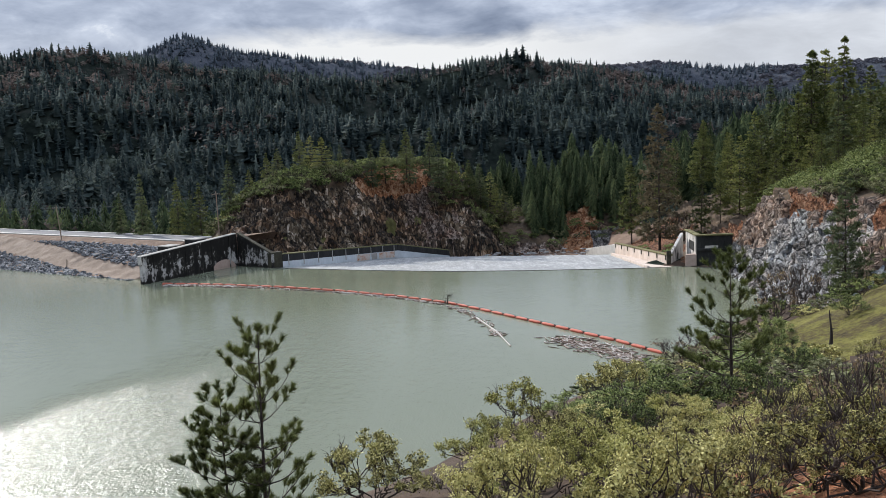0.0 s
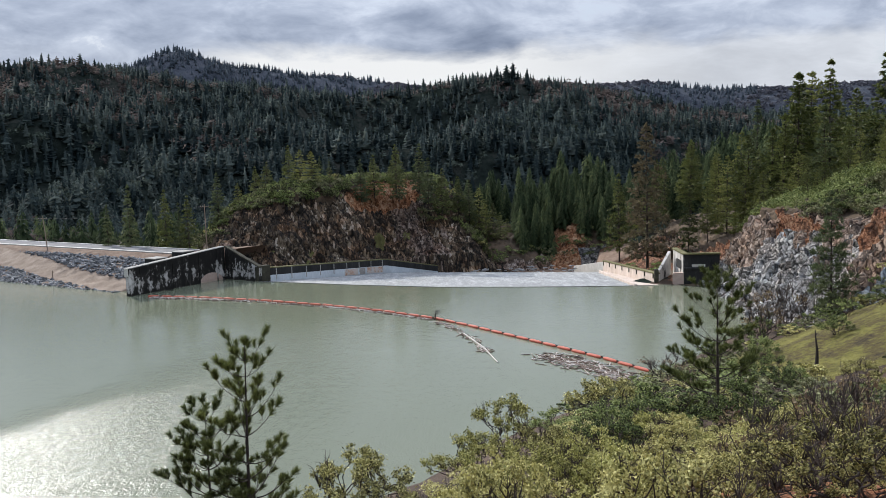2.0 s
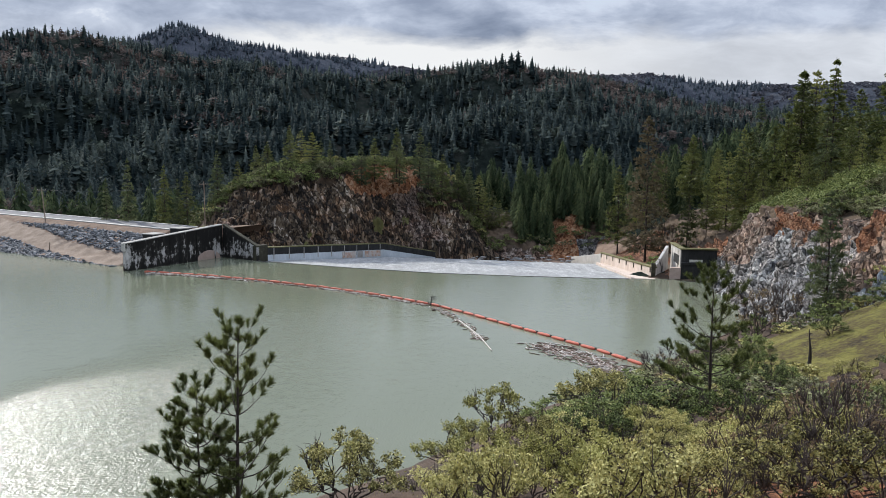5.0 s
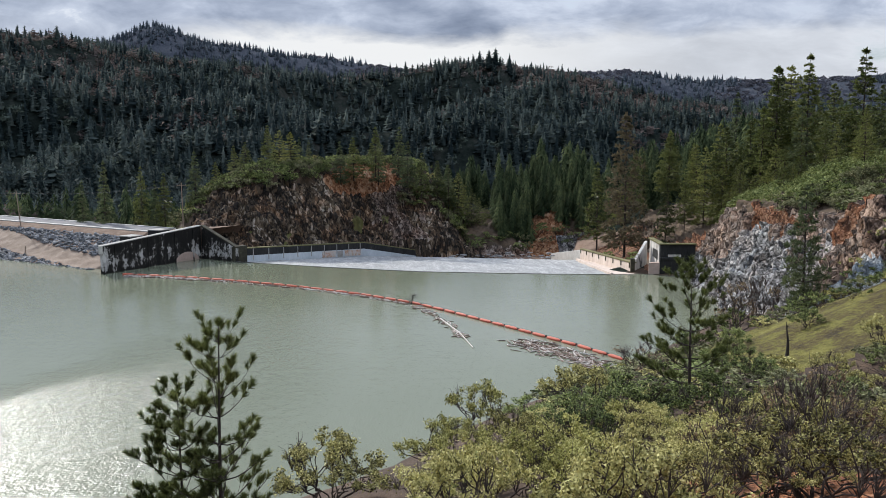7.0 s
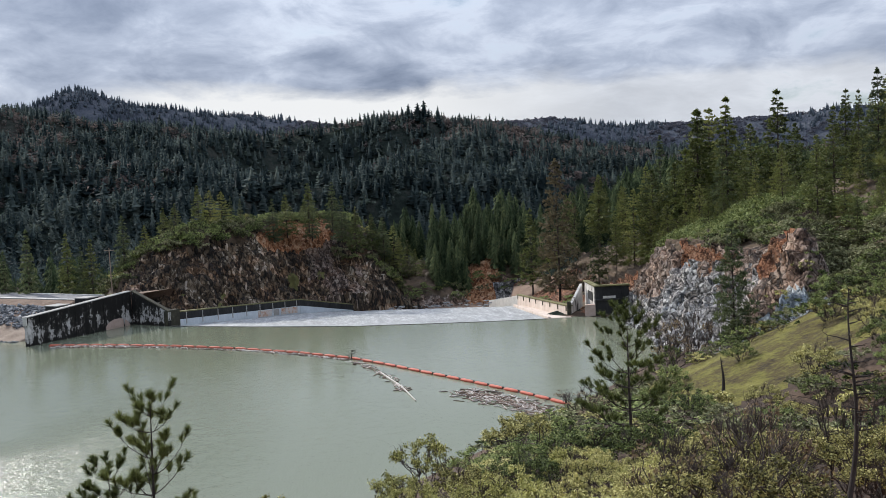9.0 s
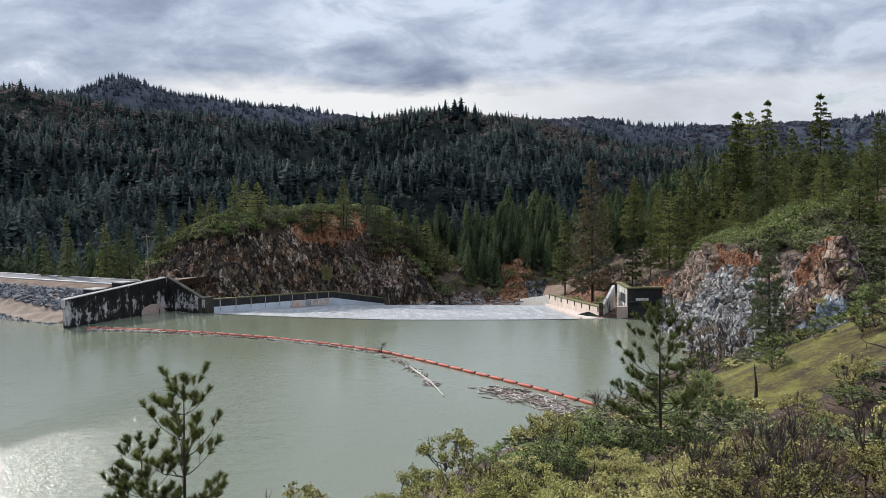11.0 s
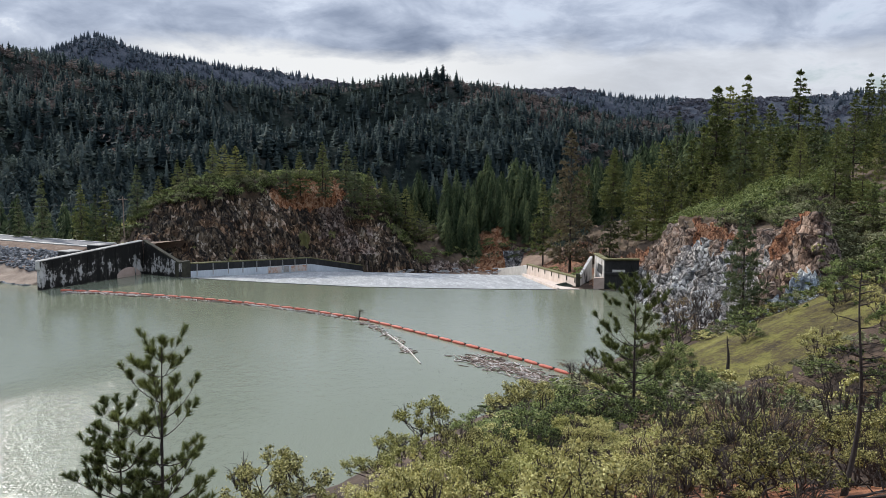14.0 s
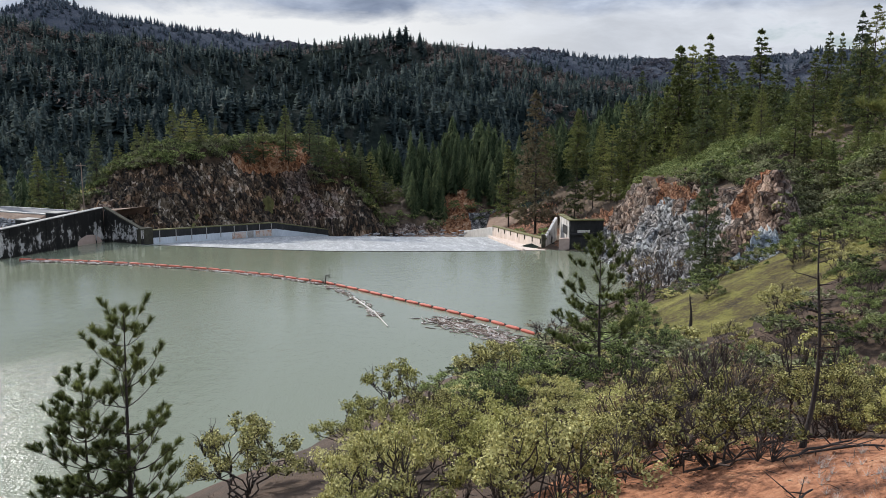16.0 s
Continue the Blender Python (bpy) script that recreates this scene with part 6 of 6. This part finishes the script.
make_snag("dead_tree", 2, 26.0 - ground_at(10.1, 16.0), 0.065, 0.05, 26, 0.8, "slender charred dead tree on the red soil", (10.1, 16.0, ground_at(10.1, 16.0) - 0.1, 0, 0, -20))
make_snag("dead_tree", 3, 3.6, 0.20, 0.0, 5, 0.6, "short charred trunk on the mossy knoll", (31.3, 67.5, ground_at(31.3, 67.5) - 0.1))
make_snag("dead_tree", 5, 3.4, 0.04, -0.1, 26, 1.2, "leaning leafless sapling with grey twigs", (11.9, 19.4, ground_at(11.9, 19.4) - 0.1))


def fallen_branches():
    rs = np.random.RandomState(31)
    for i in range(9):
        x, y = rs.uniform(6.5, 14.5), rs.uniform(12.5, 18.5)
        a, ln = rs.uniform(-0.6, 0.9), rs.uniform(1.2, 2.8)
        s = Soup()
        q = np.linspace(-0.5, 0.5, 8)
        px, py = x + math.cos(a) * ln * q, y + math.sin(a) * ln * q + rs.normal(0, 0.03, 8)
        pts = np.stack([px, py, land(px, py) + 0.06 + rs.uniform(0, 0.08, 8)], -1)
        s.tube(pts, 0.03 * (1.1 - np.abs(q)), 5)
        for _ in range(5):
            k = rs.randint(1, 7)
            e = pts[k] + rs.normal(0, 0.3, 3) + (0, 0, 0.2)
            s.tube(np.stack([pts[k], (pts[k] + e) / 2, e]), [0.018, 0.012, 0.005], 3)
        tagged(new("fallen_branch", s.mesh("fallen_branch", M_CHAR)), "charred fallen branch lying on red soil", "branch", "fallen branches on the slope")


fallen_branches()


def soil_litter():
    rs = np.random.RandomState(57)
    tem = [rock_template(i) for i in range(8)]
    v, f, base = [], [], 0
    x, y = rs.uniform(4.5, 17, 900), rs.uniform(8.5, 20, 900)
    z = land(x, y)
    for i in range(900):
        t, q = tem[rs.randint(8)]
        turn = np.array(Euler((rs.normal(0, 0.4), rs.normal(0, 0.4), rs.uniform(0, 6.3))).to_matrix())
        v.append(t @ turn.T * (0.015 + 0.07 * rs.rand() ** 3) + (x[i], y[i], z[i] + 0.005))
        f.append(q + base)
        base += len(t)
    tagged(new("soil_clods", mesh_from("soil_clods", np.vstack(v), np.vstack(f), M_RED_NEAR)), "reddish clods and pebbles on the bare soil", "stones", kind="stuff")
    twigs, grass = Soup(), Soup()
    x, y = rs.uniform(4.5, 17, 320), rs.uniform(9, 20, 320)
    z = land(x, y)
    for i in range(320):
        a, ln = rs.uniform(0, 6.3), rs.uniform(0.15, 0.7)
        p = np.array((x[i], y[i], z[i] + 0.02))
        w = np.array((math.cos(a), math.sin(a), rs.uniform(0, 0.15)))
        twigs.tube(np.stack([p, p + w * ln * 0.5 + rs.normal(0, 0.03, 3) + (0, 0, 0.02), p + w * ln]), [0.008, 0.006, 0.003], 3)
    tagged(new("dead_twigs", twigs.mesh("dead_twigs", M_STEM)), "dead grey twigs strewn over red soil", "twigs", kind="stuff")
    x, y = rs.uniform(8.5, 13.0, 130), rs.uniform(10.5, 14.5, 130)
    z = land(x, y)
    for i in range(130):
        grass.blades((x[i], y[i], z[i]), (0, 0, 1), 16, 0.22, 0.004, 0.5, rs)
    tagged(new("dry_grass", grass.mesh("dry_grass", M_PALEWOOD)), "dry grey grass tufts on the red soil", "grass", kind="stuff")


soil_litter()


# ---- log boom ----
BOOM = [(-62.8, 181.0), (-55, 178.9), (-47.4, 176.4), (-34, 170.5), (-21.6, 163.6), (-10, 155.6), (0, 146.6), (5, 140.2), (9.7, 133.6), (17.3, 122.7), (23.7, 113.1), (27.7, 106.0), (30.2, 100.5)]


def build_boom():
    boom = tagged(new("debris_boom"), "orange floating debris boom strung across the lake", "boom")
    seg = [math.hypot(b[0] - a[0], b[1] - a[1]) for a, b in zip(BOOM[:-1], BOOM[1:])]
    run = np.concatenate([[0], np.cumsum(seg)])
    bx, by = [p[0] for p in BOOM], [p[1] for p in BOOM]
    n = int(run[-1] / 3.05)
    s = Soup()
    q = np.linspace(-1.42, 1.42, 9)
    rad = 0.27 * np.array([0.45, 0.9, 1, 1, 1, 1, 1, 0.9, 0.45])
    s.tube(np.stack([q, 0 * q, 0 * q + 0.12], -1), rad, 10)
    float_mesh = s.mesh("float", M_ORANGE, True)
    c = Soup()
    c.tube(np.array([(-0.16, 0, 0.05), (-0.10, 0, 0.34), (0.10, 0, 0.34), (0.16, 0, 0.05)]), [0.07, 0.10, 0.10, 0.07], 6)
    link_mesh = c.mesh("coupling", M_RUBBER)
    for i in range(n):
        d = (i + 0.5) * run[-1] / n
        x, y = np.interp(d, run, bx), np.interp(d, run, by)
        x2, y2 = np.interp(d + 0.5, run, bx), np.interp(d + 0.5, run, by)
        a = math.degrees(math.atan2(y2 - y, x2 - x))
        f = part("float", float_mesh, parent=boom)
        f.matrix_basis = pose(x, y, 0.0, random.uniform(-2, 2), random.uniform(-1, 1), a)
        k = part("coupling", link_mesh, parent=f, label="dark rubber coupling")
        k.matrix_basis = pose(1.52, 0, 0)


build_boom()


def drift(name, line, count, spread, length, thick, seed, label, material):
    """Floating sticks and bark along a line."""
    rs = np.random.RandomState(seed)
    s = Soup()
    px, py = [p[0] for p in line], [p[1] for p in line]
    for i in range(count):
        t = rs.uniform(0, len(line) - 1)
        x, y = np.interp(t, range(len(line)), px), np.interp(t, range(len(line)), py)
        x, y = x + rs.normal(0, spread), y - abs(rs.normal(0, spread)) * 1.3
        k = min(int(t), len(line) - 2)
        a = math.atan2(py[k + 1] - py[k], px[k + 1] - px[k]) + rs.normal(0, 0.6)
        ln = length * rs.uniform(0.25, 1.2)
        q = np.linspace(-0.5, 0.5, 4)
        r = thick * rs.uniform(0.4, 1.3)
        s.tube(np.stack([x + math.cos(a) * ln * q, y + math.sin(a) * ln * q + rs.normal(0, 0.05, 4), 0 * q + r * 0.5 + rs.uniform(0, 0.05)], -1), [r * 0.7, r, r * 0.9, r * 0.4], 5)
    tagged(new(name, s.mesh(name, material)), label, "driftwood", kind="stuff")


drift("driftwood", [(-61, 180), (-55, 178.2), (-47.4, 175.6), (-38, 171.6)], 260, 0.6, 1.8, 0.12, 3, "pale driftwood sticks caught along the boom", M_DRIFT)
drift("driftwood", [(-38, 171.6), (-21.6, 162.8), (-10, 154.8), (-1, 146.2)], 300, 0.32, 1.5, 0.10, 4, "brown sticks caught along the boom", M_DRIFT)
drift("driftwood", [(15.7, 118.5), (19.0, 113.6), (23.0, 107.0), (27.0, 100.0)], 700, 1.5, 1.6, 0.085, 5, "raft of driftwood and bark against the boom", M_DRIFT)
drift("driftwood", [(0.2, 144.6), (3.2, 137.5), (6.0, 127.5), (7.3, 120.0)], 110, 0.45, 1.8, 0.09, 6, "string of driftwood trailing from the boom", M_DRIFT)


def big_log():
    s = Soup()
    q = np.linspace(0, 1, 12)
    s.tube(np.stack([np.interp(q, [0, 0.5, 1], [4.4, 7.0, 8.3]), np.interp(q, [0, 0.5, 1], [133.0, 122.5, 113.4]), 0.08 + 0 * q], -1), 0.15 - 0.06 * q, 8)
    tagged(new("floating_log", s.mesh("floating_log", M_PALEWOOD, True)), "long pale barkless log floating on the lake", "log")


big_log()
make_snag("root_snag", 8, 1.9, 0.16, 0.2, 16, 1.6, "dark root tangle caught on the boom", (-0.4, 146.2, -0.2, 0, 0, 0))


# ---- poles and wires ----
def utility_pole(x, y, z, height, lean, turn, label):
    ob = tagged(new("utility_pole"), label, "pole")
    s = Soup()
    q = np.linspace(0, 1, 5)
    s.tube(np.stack([lean * height * q, 0 * q, height * q], -1), 0.15 - 0.04 * q, 8)
    part("pole", s.mesh("pole", M_POLE, True), parent=ob)
    bm = bmesh.new()
    box_between(bm, (lean * height - 1.1, -0.06), (lean * height + 1.1, -0.06), height - 0.75, height - 0.6, height - 0.75, height - 0.6, 0.12)
    part("crossarm", bm, M_POLE, ob)
    for k in (-1.0, -0.4, 0.4, 1.0):
        c = Soup()
        c.tube(np.array([(lean * height + k, 0, height - 0.6), (lean * height + k, 0, height - 0.45)]), [0.04, 0.03], 6)
        part("insulator", c.mesh("insulator", M_CONC), parent=ob)
    ob.matrix_basis = pose(x, y, z, 0, 0, turn)


utility_pole(-105.0, 227.0, 6.2, 9.4, -0.07, 10, "leaning weathered utility pole beside the crest road")
utility_pole(-58.4, 214.2, 5.2, 13.2, -0.01, 15, "weathered utility pole at the foot of the mound")
utility_pole(98.4, 162.6, ground_at(98.4, 162.6) - 0.5, 36.5 - ground_at(98.4, 162.6), 0.0, -20, "weathered utility pole on the east hill")


def wire(a, b, sag, label):
    s = Soup()
    q = np.linspace(0, 1, 24)[:, None]
    p = np.array(a) * (1 - q) + np.array(b) * q - np.array((0, 0, 4 * sag)) * q * (1 - q)
    s.tube(p, np.full(24, 0.012), 4)
    tagged(new("power_line", s.mesh("power_line", M_WIRE)), label, "cable", "overhead power lines")


for off in (-1.0, 1.0):
    wire((-105.6 + off, 227, 15.0), (-58.5 + off, 214.2, 17.8), 1.0, "thin overhead power line above the dam road")
    wire((-105.6 + off, 227, 15.0), (-230 + off, 262, 15.5), 1.5, "thin overhead power line above the dam road")
wire((14, 300, 2.5), (63, 415, -4.0), 2.0, "thin power line across the gorge")
